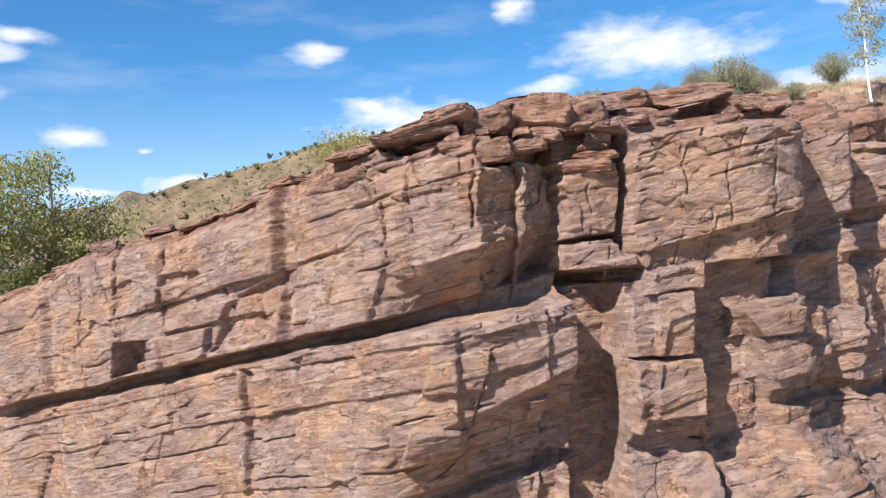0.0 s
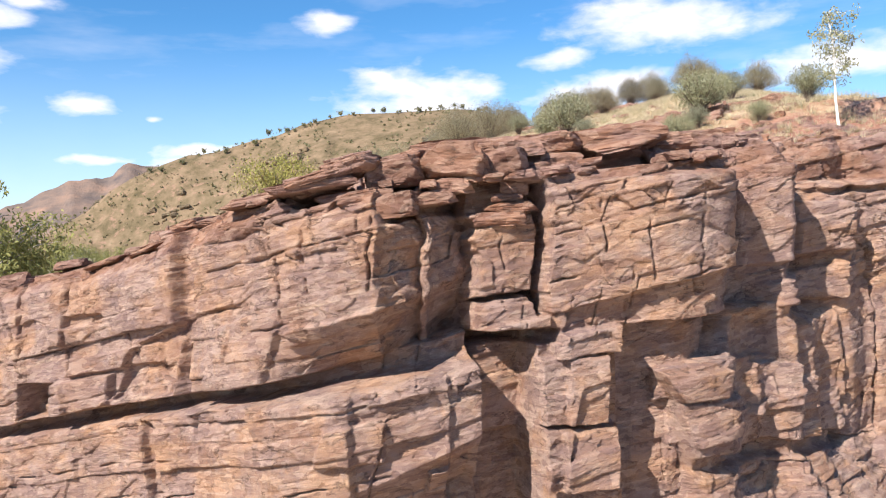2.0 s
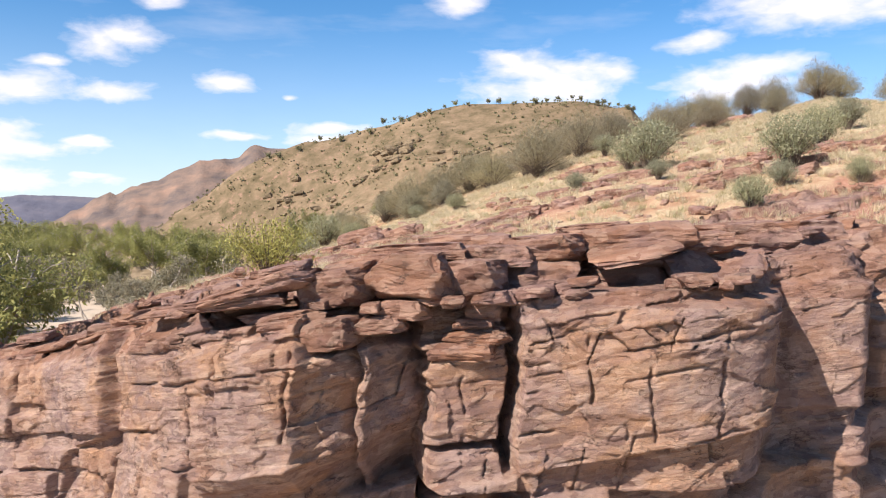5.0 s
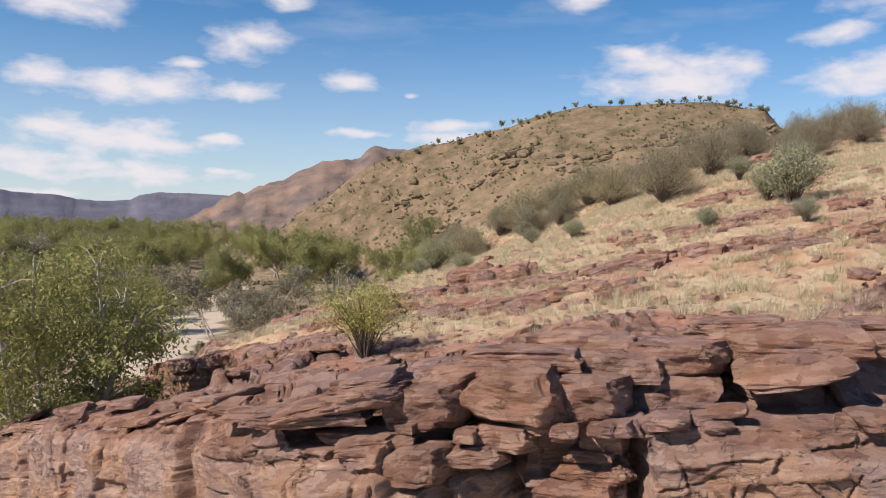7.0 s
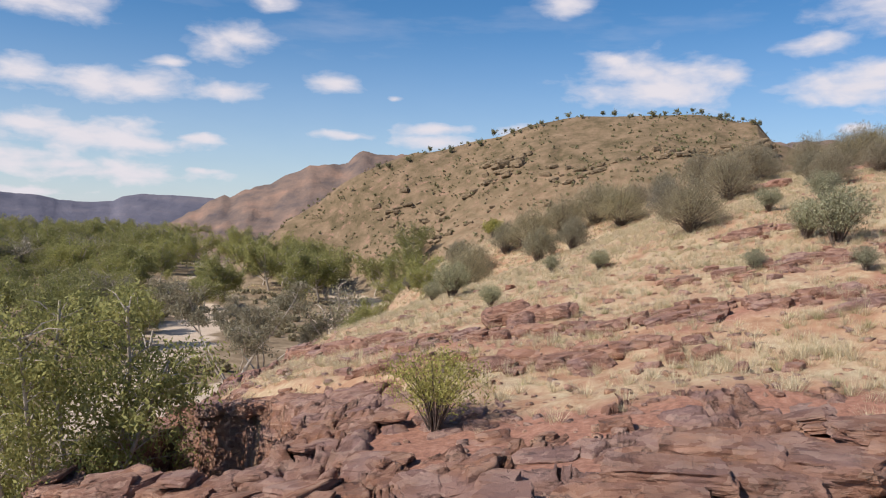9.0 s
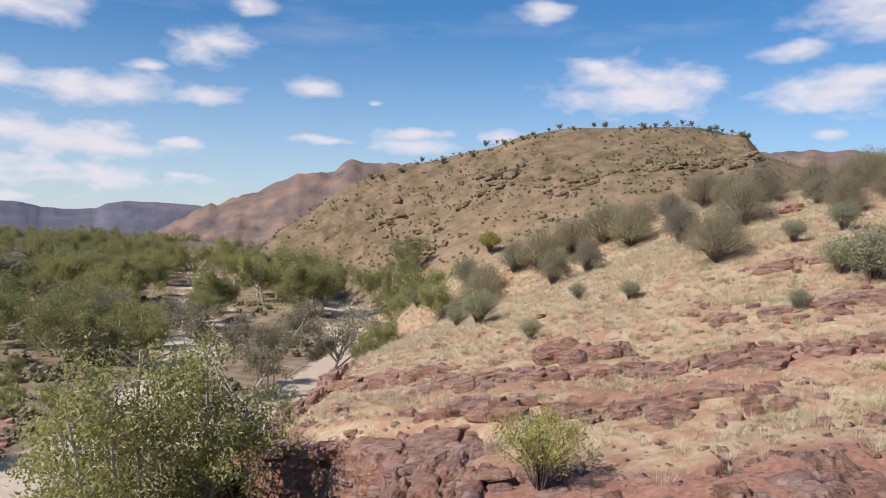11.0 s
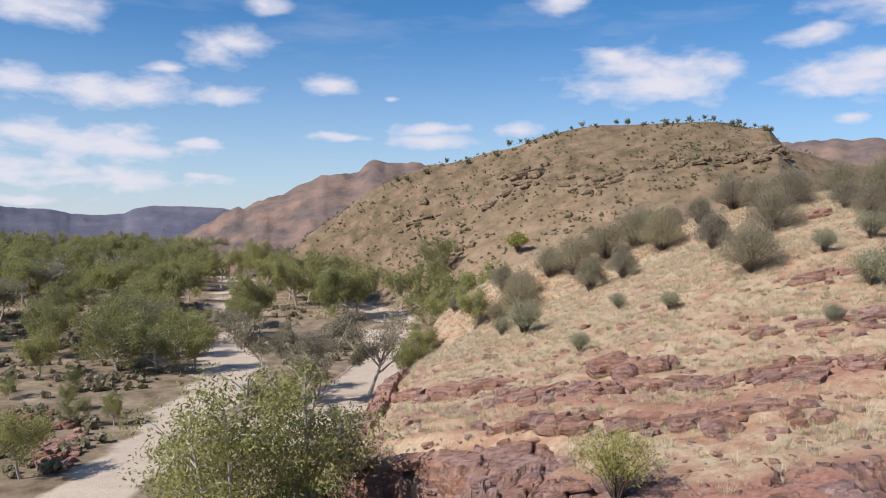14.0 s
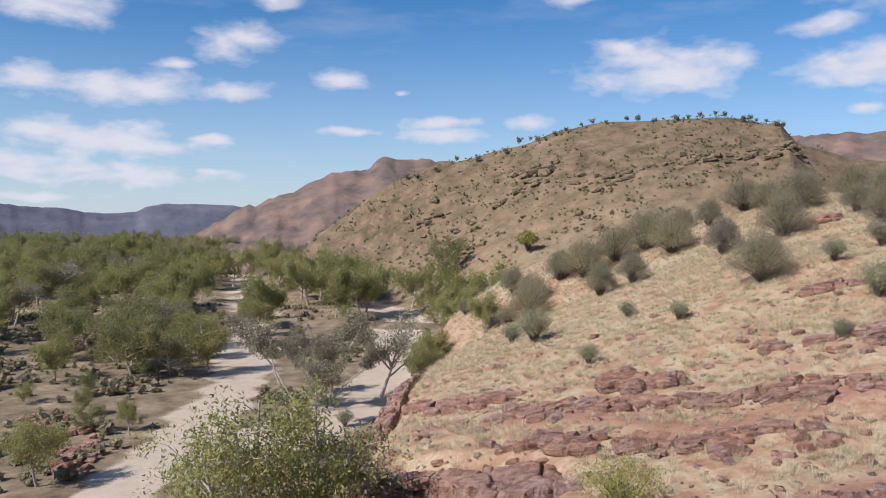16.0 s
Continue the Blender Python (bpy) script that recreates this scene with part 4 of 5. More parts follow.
def slender_gum(seed, height, width, leaf, bark, label, group, stems=8, lean=(0.10, 0.42), bare=0.30, twigs=34, per=78, size=0.26, bend=0.16, rise=0.05):
    """An open gum: several thin trunks from one foot, with drooping sprays of leaves along them."""
    rnd = random.Random(seed)
    top = tagged(new("gum_tree"), label, "tree", group)
    lv, lf = [], []
    for i in range(stems):
        ang = i * 2.4 + rnd.uniform(-0.3, 0.3)
        out = (lean[0] + (lean[1] - lean[0]) * (i + 0.5) / stems) * width / 10
        tv, tf = [], []
        length = height * rnd.uniform(0.80, 1.0) * (1 - 0.14 * i / stems)
        path, rad, d = limb(rnd, Vector((math.cos(ang) * 0.2, math.sin(ang) * 0.2, -0.5)), Vector((math.cos(ang) * out, math.sin(ang) * out, 1)), length, height * 0.010, bend, rise)
        tube(tv, tf, path, rad, 7)
        centres = []
        for j in range(twigs):
            k = rnd.uniform(bare, 1.0) * (len(path) - 1)
            i0 = min(int(k), len(path) - 2)
            s = path[i0].lerp(path[i0 + 1], k - i0)
            a = rnd.uniform(0, 6.28)
            reach = rnd.uniform(0.7, 3.0) * (1.3 - 0.5 * k / (len(path) - 1)) * height / 21
            tip = s + Vector((math.cos(a) * reach, math.sin(a) * reach, rnd.uniform(0.1, 1.2) * height / 21))
            tube(tv, tf, [s, s.lerp(tip, 0.55) + Vector((0, 0, 0.25)), tip], [q * max(0.35, height / 21) for q in (0.045, 0.03, 0.012)], 4)
            for _ in range(3):
                centres.append((tip + Vector((rnd.gauss(0, 0.5), rnd.gauss(0, 0.5), rnd.uniform(-1.0, 0.35))) * height / 21, rnd.uniform(0.6, 1.25)))
        me = mesh_from("trunk", tv, tf)
        me.materials.append(bark)
        new("trunk", me).parent = top
        v, f = leaf_cloud(rnd, centres, per, size, 0.60 * height / 21, 0.6, 0.19)
        lf += [tuple(q + len(lv) for q in face) for face in f]
        lv += v
    me = mesh_from("crown", lv, lf)
    me.materials.append(leaf)
    new("crown", me).parent = top
    return top


def at(x, y, turn=0.0, size=1.0, sink=0.0, tilt=0.0):
    z = float(ground_height(np.array([x]), np.array([y]))[0])
    return Matrix.Translation((x, y, z - sink)) @ Euler((tilt, 0, turn)).to_matrix().to_4x4() @ Matrix.Scale(size, 4)


def put(ob, m):
    c = copy_thing(ob, m)
    c.matrix_basis = m
    return c

# ---------------------------------------------------------------- gums
rnd = random.Random(12)


def height_at(x, y):
    return float(ground_height(np.array([float(x)]), np.array([float(y)]))[0])


def in_creek(x, y):
    return float(creek(np.array([float(x)]), np.array([float(y)]))[0])


big_gum = slender_gum(3, 21.0, 11.0, GUM_LEAF, PALE_BARK, "tall leafy green river gum with slender pale forking trunks", "river gums", lean=(0.05, 0.28), bare=0.48, twigs=28, per=52, bend=0.18, rise=0.17)
big_gum.matrix_basis = at(-22.2, 40.8, 0.6, 0.98)
TREES = ["spreading green river gum beside the sandy creek", "rounded green river gum among others in the valley", "dusty grey-leaved river gum with bare lower limbs", "tall green river gum with a forked pale trunk", "broad olive-green river gum with a full crown"]
gums = []
for i in range(5):
    gums.append(gum_tree(20 + i, 12.0, [11, 9.5, 10, 8.5, 12][i], [GUM_LEAF, GUM_LEAF, GREY_LEAF, GUM_LEAF, GUM_LEAF][i], PALE_BARK, [52, 52, 30, 52, 58][i], 0.27, (rnd.uniform(-0.3, 0.3), rnd.uniform(-0.3, 0.3)), 5, [0.35, 0.4, 0.5, 0.45, 0.3][i], i != 2, TREES[i], "river gums", spread=0.62))
lean_gum = gum_tree(33, 13.0, 11, GREY_LEAF, PALE_BARK, 22, 0.28, (0.55, 0.1), 4, 0.45, False, "grey-leaved river gum with a pale trunk that leans over the sand", "river gums", spread=0.7)
forked_gum = slender_gum(35, 15.5, 11.0, GREY_LEAF, PALE_BARK, "dusty grey river gum forking low into pale crooked trunks", "river gums", 5, (0.25, 1.0), 0.66, 22, 60, 0.26, 0.24)
put(forked_gum, at(-54, 114, 2.1, 0.95))
forked_gum.matrix_basis = at(-54, 106, 0.4, 1.2)
# single trees along the creek: x, y, kind, size
PLACED = [(-93, 118, 0, 1.0), (-88, 122, 4, 1.0), (-84, 127, 1, 0.9), (-65.6, 69, 3, 0.75), (-164, 264, 0, 1.35), (-200, 275, 4, 1.4), (-150, 187, 3, 1.4), (-120, 233, 4, 1.45), (-112, 230, 0, 1.3), (-102, 232, 1, 1.35), (-96, 226, 0, 1.3), 
          (-38, 112, 3, 0.7), (-29.6, 113.6, 3, 0.6), (-44, 158, 1, 0.85), (-79, 223, 4, 1.3), (-72, 232, 0, 1.2), (-66, 216, 1, 1.1), (-62, 196, 0, 1.1), (-56, 186, 4, 1.0), (-128, 324, 4, 1.5), (-220, 245, 0, 1.5), (-163, 162, 2, 1.2), (-170, 168, 4, 1.1), (-91, 105, 1, 0.35), (-72, 91, 1, 0.40), (-76, 88, 0, 0.35),
          (-44, 172, 0, 1.0), (-50, 180, 1, 1.0), (-38, 165, 1, 0.7), (-105, 135, 1, 1.0), (-112, 142, 0, 1.1), (-100, 148, 4, 0.9), (-118, 160, 4, 1.1), (-124, 172, 0, 1.2), (-134, 186, 1, 1.2),
          (-37, 115, 3, 0.6), (-41, 122, 0, 0.55), (-104, 112, 3, 0.8), (-118, 128, 0, 1.0), (-126, 140, 4, 1.0), (-136, 150, 1, 1.1), (-112, 104, 1, 0.6), (-140, 128, 0, 1.0), (-128, 112, 3, 0.9), (-152, 142, 4, 1.1), (-84, 96, 1, 0.35), (-96, 98, 0, 0.3), (-104, 176, 1, 1.0), (-110, 190, 0, 1.1), (-98, 166, 3, 0.9)]
for x, y, k, s in PLACED:
    put(gums[k], at(x, y, rnd.uniform(0, 6.28), s))
lean_gum.matrix_basis = at(-47.4, 118, 0.2, 1.2)
n_trees = 0
while n_trees < 300:
    y = 150 + 300 * rnd.random() ** 0.85
    cx = float(creek_x(np.array([y]))[0])
    x = rnd.uniform(cx - 70 - 0.75 * y, cx + 85)
    if in_creek(x, y) > 0.15 or height_at(x, y) > -9.0:
        continue
    if (x > cx - 14 and y < 185) or (y < 230 and rnd.random() < 0.35):
        continue
    n_trees += 1
    put(gums[rnd.choice([0, 1, 3, 4, 4, 0, 1, 2])], at(x, y, rnd.uniform(0, 6.28), rnd.uniform(1.05, 1.5)))
for i, gum in enumerate(gums):
    gum.matrix_basis = at([-98, -104, -110, -96, -142][i], [124, 128, 150, 139, 196][i], i, 1.0)

ghost = slender_gum(41, 7.8, 3.2, SILVER_LEAF, GHOST_BARK, "slender white-barked ghost gum on the cliff top", "", 1, (0.0, 0.2), 0.45, 40, 17, 0.16, 0.18)
ghost.name = "ghost_gum"
ghost.matrix_basis = at(22.1, 40.6, 0, 1.0, 0.1)
# small trees along the skyline of the hill
ridge_gum = gum_tree(44, 5.0, 3.4, SKY_LEAF, PALE_BARK, 16, 0.30, (0.1, 0), 3, 0.25, True, "small dark tree on the stony skyline of the hill", "skyline trees", "hill_tree", 1.3)
SKYLINE = [-101, -97, -90, -84, -76, -66, -62, -58, -55, -52, -49, -45, -40, -36, -31, -24, -20, -14, -7, -3, 1, 6, 9, 15, 17, 19, 22, 25, 27]
for i, x in enumerate(SKYLINE):
    y = float(np.interp(x, [-200, -100, -50, 8, 30, 100], [262, 283, 296, 300, 290, 270])) - rnd.uniform(0, 5)
    m = at(x, y, rnd.uniform(0, 6.28), rnd.uniform(0.30, 0.62))
    if i:
        put(ridge_gum, m)
    else:
        ridge_gum.matrix_basis = m

# ---------------------------------------------------------------- shrubs
mulga = shrub(5, 4.5, 6.0, MULGA_LEAF, DARK_BARK, 80, 56, 0.13, "grey-green dome-shaped mulga bush with dark fanned stems", "mulga bushes", "mulga_bush", 0.72)
dark_mulga = shrub(6, 4.2, 4.2, GREY_LEAF, DARK_BARK, 60, 60, 0.13, "narrow grey mulga bush on the grassy slope", "mulga bushes", "mulga_bush", 0.66)
for x, y, s, k in [(4.2, 76.8, 1.0, 0), (2.0, 99, 1.05, 1), (8, 98, 1.1, 0), (-11.9, 101.2, 1.0, 1), (-8.1, 101.8, 0.95, 1), (-21, 104, 1.1, 0), (-16, 119, 1.3, 0), (-12, 122, 1.2, 0), (-8, 124, 1.3, 0), (-20, 121, 1.1, 1), (-27, 122, 1.0, 1), (-23, 116, 1.0, 0), (-4, 118, 1.2, 0),
                   (-7, 132, 0.96, 0), (-3, 133, 0.80, 0), (6, 132, 1.20, 0), (9, 128, 0.96, 0), (14, 126, 1.04, 1), (17, 108, 0.88, 1), (17, 94, 0.80, 0), (21, 112, 0.96, 0), (19, 122, 1.04, 0), (24, 118, 1.04, 0), (29, 114, 1.04, 1), (33, 118, 1.04, 0), (37, 112, 1.04, 0), (27, 124, 1.04, 0), (41, 118, 0.96, 0), (46, 112, 0.96, 0), (29, 100, 0.72, 1), (22, 98, 0.72, 0), (-36, 127, 0.6, 1), (-26, 113, 0.6, 0)]:
    put((mulga, dark_mulga)[k], at(x, y, rnd.uniform(0, 6), s))
mulga.matrix_basis = at(12, 120, 0, 1.2)
dark_mulga.matrix_basis = at(1, 126, 0, 1.0)

yellow_bush = shrub(7, 2.6, 3.6, LIME_LEAF, DARK_BARK, 34, 34, 0.12, "yellow-green bush growing on the rock platform", "", "yellow_bush", 0.30, True)
yellow_bush.matrix_basis = at(-3.9, 35.0, 0, 1.0)
silver = shrub(9, 2.6, 3.0, SILVER_LEAF, DARK_BARK, 44, 34, 0.13, "pale silver-green shrub in dry grass", "silver shrubs", "silver_shrub", 0.4, True)
for x, y, s in [(12.4, 63, 1.45), (17.5, 47, 1.1), (-15.7, 78.7, 1.3), (11.2, 66.3, 1.0), (-8.7, 63.4, 0.6), (-7.1, 79.4, 0.6), (-2.4, 72.5, 0.6), (7.4, 57.6, 0.5), (9.9, 76.9, 0.75), (22, 58, 1.0), (26, 66, 0.9), (-19, 84, 0.8), (16.5, 44.5, 0.5), (19.5, 43.5, 0.45), (14.5, 41, 0.6), (25, 50, 0.9), (12, 53, 0.5), (-45, 100, 0.9)]:
    put(silver, at(x, y, rnd.uniform(0, 6), s))
silver.matrix_basis = at(14.5, 82)
green_bush = shrub(10, 5.5, 6.0, LIME_LEAF, DARK_BARK, 30, 30, 0.5, "bright green round bush on the bare hillside", "", "green_bush", 0.4)
green_bush.matrix_basis = at(-44, 219)


# ---------------------------------------------------------------- grass and low scrub, too many to count
def blades(name, spots, sizes, count, mat, label, width, spread, seed, flare=0.55):
    g = np.random.default_rng(seed)
    n = len(spots)
    base = np.repeat(spots, count, 0)
    size = np.repeat(sizes, count)[:, None]
    ang = g.uniform(0, 2 * np.pi, n * count)
    out = np.stack([np.cos(ang), np.sin(ang), np.zeros_like(ang)], -1)
    lean = g.uniform(0.05, flare, n * count)[:, None]
    root = base + out * g.uniform(0, spread, n * count)[:, None] * size
    tip = root + (out * lean + np.array([0, 0, 1.0])) * size * g.uniform(0.6, 1.1, n * count)[:, None]
    side = np.stack([-out[:, 1], out[:, 0], out[:, 2]], -1) * width * size
    v = np.stack([root - side, root + side, tip], 1).reshape(-1, 3)
    n = len(v) // 3
    me = bpy.data.meshes.new(name)
    me.vertices.add(len(v))
    me.vertices.foreach_set("co", v.ravel().astype(np.float32))
    me.loops.add(n * 3)
    me.loops.foreach_set("vertex_index", np.arange(n * 3, dtype=np.int32))
    me.polygons.add(n)
    me.polygons.foreach_set("loop_start", np.arange(n, dtype=np.int32) * 3)
    me.update(calc_edges=True)
    me.materials.append(mat)
    return tagged(new(name, me), label, "grass", kind="stuff")


def scatter(seed, n, x0, x1, y0, y1, keep):
    g = np.random.default_rng(seed)
    x, y = g.uniform(x0, x1, n), y0 + (y1 - y0) * g.uniform(0, 1, n) ** 1.1
    k = keep(x, y, g.uniform(0, 1, n))
    x, y = x[k], y[k]
    return np.stack([x, y, ground_height(x, y) - 0.03], -1)


def on_slope(x, y, u):
    behind = y - cliff_line(x)
    z = ground_height(x, y)
    cover = 0.55 + 0.9 * fbm(x / 7.0, y / 5.0, 61, 3) + 0.5 * ease(22, 45, behind)
    return (z > -8.5) & (behind > np.where(x > 6, 3.5, 6)) & (u < cover * np.maximum(ease(7, 18, behind), ease(6, 10, x) * ease(3, 7, behind) * (u < 0.8))) & (y < 150)


tufts = scatter(71, 29000, -48, 48, 30, 140, on_slope)
g0 = np.random.default_rng(72)
blades("dry_grass", tufts, g0.uniform(0.22, 0.62, len(tufts)), 52, STRAW, "tufts of straw-coloured dry grass over the slope", 0.014, 0.5, 73, 1.25)
hummocks = scatter(74, 2000, -34, 48, 30, 120, on_slope)
blades("spinifex_grass", hummocks, g0.uniform(0.3, 0.55, len(hummocks)), 70, GREEN_GRASS, "grey-green spinifex hummocks between the stones", 0.013, 0.5, 75, 1.4)


def on_bank(x, y, u):
    z = ground_height(x, y)
    c = creek(x, y)
    return (z < -6) & (c < 0.1) & (u < 0.45 + fbm(x / 9.0, y / 9.0, 63, 3)) & (y > cliff_line(x) + 4)


bank = scatter(76, 9000, -150, -20, 40, 230, on_bank)
blades("bank_grass", bank, g0.uniform(0.5, 1.1, len(bank)), 22, STRAW, "brown dry grass on the creek's banks", 0.03, 0.5, 77, 1.0)


def clumps(name, spots, sizes, mat, label, seed, per=12):
    """Low scrub far off: small clumps of single leaves, joined."""
    g = np.random.default_rng(seed)
    n = len(spots) * per
    c = np.repeat(spots, per, 0)
    s = np.repeat(sizes, per)[:, None]
    o = g.normal(0, 1, (n, 3))
    o /= np.linalg.norm(o, axis=1)[:, None]
    p = c + o * s * np.array([0.5, 0.5, 0.42]) * g.uniform(0.4, 1, (n, 1)) + np.array([0, 0, 0.42]) * s
    a = g.normal(0, 1, (n, 3))
    a /= np.linalg.norm(a, axis=1)[:, None]
    b = np.cross(a, o)
    b /= np.linalg.norm(b, axis=1)[:, None] + 1e-6
    l = s * 0.30
    v = np.stack([p - a * l, p + b * l * 0.6, p + a * l, p - b * l * 0.6], 1).reshape(-1, 3)
    return tagged(new(name, mesh_with(name, v, n, mat)), label, "scrub", kind="stuff")


def mesh_with(name, v, n, mat):
    me = bpy.data.meshes.new(name)
    me.vertices.add(len(v))
    me.vertices.foreach_set("co", v.ravel().astype(np.float32))
    me.loops.add(n * 4)
    me.loops.foreach_set("vertex_index", np.arange(n * 4, dtype=np.int32))
    me.polygons.add(n)
    me.polygons.foreach_set("loop_start", np.arange(n, dtype=np.int32) * 4)
    me.update(calc_edges=True)
    me.materials.append(mat)
    return me


def on_hill(x, y, u):
    z = ground_height(x, y)
    return (z > -9) & (y > 155) & (u < 0.35 + 0.7 * fbm(x / 26.0, y / 26.0, 65, 3) + 0.35 * ease(8, -8, z))


hill = scatter(81, 15000, -170, 90, 155, 305, on_hill)
clumps("hill_scrub", hill, g0.uniform(0.4, 1.1, len(hill)) * g0.uniform(0.6, 1.5, len(hill)), HILL_LEAF, "low dark scrub dotted over the stony hillside", 82, 12)
plain = scatter(83, 3800, -1400, 200, 400, 1500, lambda x, y, u: (x < -0.28 * y) & (x > -1.15 * y) & (ground_height(x, y) < -8))
clumps("plain_scrub", plain, g0.uniform(4, 9, len(plain)), GUM_LEAF, "dark scrub and trees over the distant plain", 84, 10)


def on_flat(x, y, u):
    return (ground_height(x, y) < -6) & (creek(x, y) < 0.12) & (u < 0.25 + 1.1 * fbm(x / 11.0, y / 11.0, 85, 3))


flat = scatter(86, 5200, -190, -58, 66, 215, on_flat)
clumps("valley_scrub", flat, g0.uniform(0.6, 1.9, len(flat)), MULGA_LEAF, "low grey-brown scrub and litter on the creek flats", 87, 34)

# ---------------------------------------------------------------- single rocks and blocks
def rock_mesh(seed, cuts=5):
    """An angular block: a box with broken corners, cleaved faces, bedding ledges and a worn surface."""
    r = random.Random(seed)
    bm = bmesh.new()
    bmesh.ops.create_cube(bm, size=1.0)
    for v in bm.verts:
        v.co += Vector((r.uniform(-1, 1), r.uniform(-1, 1), r.uniform(-0.6, 0.6))) * 0.15
    bmesh.ops.subdivide_edges(bm, edges=bm.edges[:], cuts=cuts, use_grid_fill=True)
    planes = []
    for _ in range(9):
        n = Vector((r.uniform(-1, 1), r.uniform(-1, 1), r.uniform(-1, 1))).normalized()
        planes.append((n, r.uniform(0.50, 0.72)))
    o = Vector((seed * 3.1, seed * 1.7, 0))
    ledges = [r.uniform(-0.035, 0.03) for _ in range(12)]
    for v in bm.verts:
        big = max(abs(v.co.x), abs(v.co.y), abs(v.co.z))
        soft = (abs(v.co.x) ** 7 + abs(v.co.y) ** 7 + abs(v.co.z) ** 7) ** (1 / 7)
        v.co *= big / soft
        for n, d in planes:
            k = v.co.dot(n) - d
            if k > 0:
                v.co -= n * k
        step = 1 + ledges[int((v.co.z + 0.8) * 4.5) % 12]
        v.co.x, v.co.y = v.co.x * step, v.co.y * step
        v.co += v.co.normalized() * 0.05 * (noise.noise(v.co * 4 + o) + 0.6 * noise.noise(v.co * 9 + o))
    me = bpy.data.meshes.new("block")
    bm.to_mesh(me)
    bm.free()
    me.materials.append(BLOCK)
    return me


ROCKS = [rock_mesh(100 + i) for i in range(16)]
BIG_ROCKS = [rock_mesh(160 + i, 15) for i in range(12)]
r2 = random.Random(77)


CRAGS = []
for i in range(4):
    crag_me = rock_mesh(140 + i)
    crag_me.materials[0] = CRAG
    CRAGS.append(crag_me)


def block(parent, name, x, y, z, sx, sy, sz, turn=0.0, roll=0.0, pitch=0.0, kinds=ROCKS):
    ob = new(name, r2.choice(kinds))
    ob.matrix_basis = Matrix.Translation((x, y, z)) @ Euler((pitch, roll, turn)).to_matrix().to_4x4() @ Matrix.Diagonal((sx, sy, sz, 1))
    if parent:
        ob.parent = parent
    return ob


def top_at(x, y):
    return float(cliff_top(np.array([float(x)]), np.array([float(y)]))[0])


def rim(x):
    return float(cliff_line(np.array([float(x)]))[0])


DIP = -math.atan(0.20)
# cap of great blocks along the rim over the dark seam: x, y of the front, z, width, depth, height, roll
CAP = [(6.56, 27.4, 5.18, 2.15, 2.2, 0.80, -0.05), (6.49, 27.0, 4.45, 1.95, 2.0, 0.98, -0.02), (8.99, 28.4, 5.45, 2.8, 2.4, 0.85, -0.10), (8.72, 28.2, 4.95, 1.9, 1.8, 0.55, -0.04), (8.78, 28.35, 4.55, 1.9, 1.6, 0.55, -0.03),
       (4.89, 25.8, 4.48, 1.60, 1.9, 1.00, -0.05), (5.15, 27.0, 5.05, 1.9, 1.7, 0.52, -0.04), (3.36, 25.15, 4.60, 1.90, 2.0, 1.0, -0.06), (1.66, 24.85, 4.30, 1.75, 1.9, 0.92, -0.10), (0.42, 24.3, 4.45, 1.6, 1.6, 0.44, -0.20),
       (0.30, 24.9, 4.72, 1.2, 1.4, 0.28, -0.22), (-0.85, 24.3, 3.90, 2.3, 1.6, 0.30, -0.12), (-0.75, 24.2, 4.15, 1.7, 1.5, 0.24, -0.26), (1.59, 24.15, 3.28, 1.25, 1.2, 0.62, -0.08), (0.55, 24.2, 3.55, 1.2, 1.2, 0.34, -0.14), (3.23, 24.95, 3.82, 1.25, 1.3, 0.42, -0.02), (2.72, 24.7, 3.46, 1.2, 1.2, 0.40, -0.14),
       (5.31, 25.9, 3.76, 0.9, 1.1, 0.48, -0.10), (4.98, 25.5, 3.16, 1.5, 1.2, 0.28, -0.04), (4.88, 25.3, 2.82, 1.6, 1.2, 0.40, -0.03), (5.05, 25.7, 3.44, 1.0, 1.0, 0.24, 0.02), (6.45, 26.2, 3.80, 0.8, 0.9, 0.46, 0.0), (12.17, 31.0, 5.40, 2.9, 2.4, 1.05, -0.06), (11.35, 30.3, 4.78, 1.5, 1.8, 0.75, -0.04),
       (14.87, 33.8, 5.45, 1.9, 2.2, 1.0, -0.05), (3.26, 26.4, 5.10, 2.2, 1.8, 0.46, -0.06), (2.4, 25.9, 4.85, 1.7, 1.6, 0.40, -0.10), (10.9, 29.6, 5.35, 1.6, 1.9, 0.60, -0.08), (11.75, 28.1, 4.15, 0.75, 1.2, 0.72, 0.04), (4.5, 28.0, 5.30, 2.2, 1.8, 0.50, -0.06), (7.9, 29.6, 5.65, 2.0, 1.7, 0.45, -0.08), (16.9, 36.4, 5.1, 2.2, 2.0, 0.9, -0.06), (18.6, 37.0, 5.2, 1.8, 2.0, 0.8, -0.04), (20.6, 38.2, 5.75, 2.0, 1.8, 1.0, -0.02), (23.4, 39.6, 6.1, 2.4, 1.8, 1.0, -0.05)]
for bx, by, bz, sx, sy, sz, lean in CAP:
    block(cliff, "block", bx, by + sy / 2, bz, sx * 1.04, sy, sz * 1.08, r2.uniform(-0.08, 0.08), lean, r2.uniform(-0.04, 0.04), BIG_ROCKS)
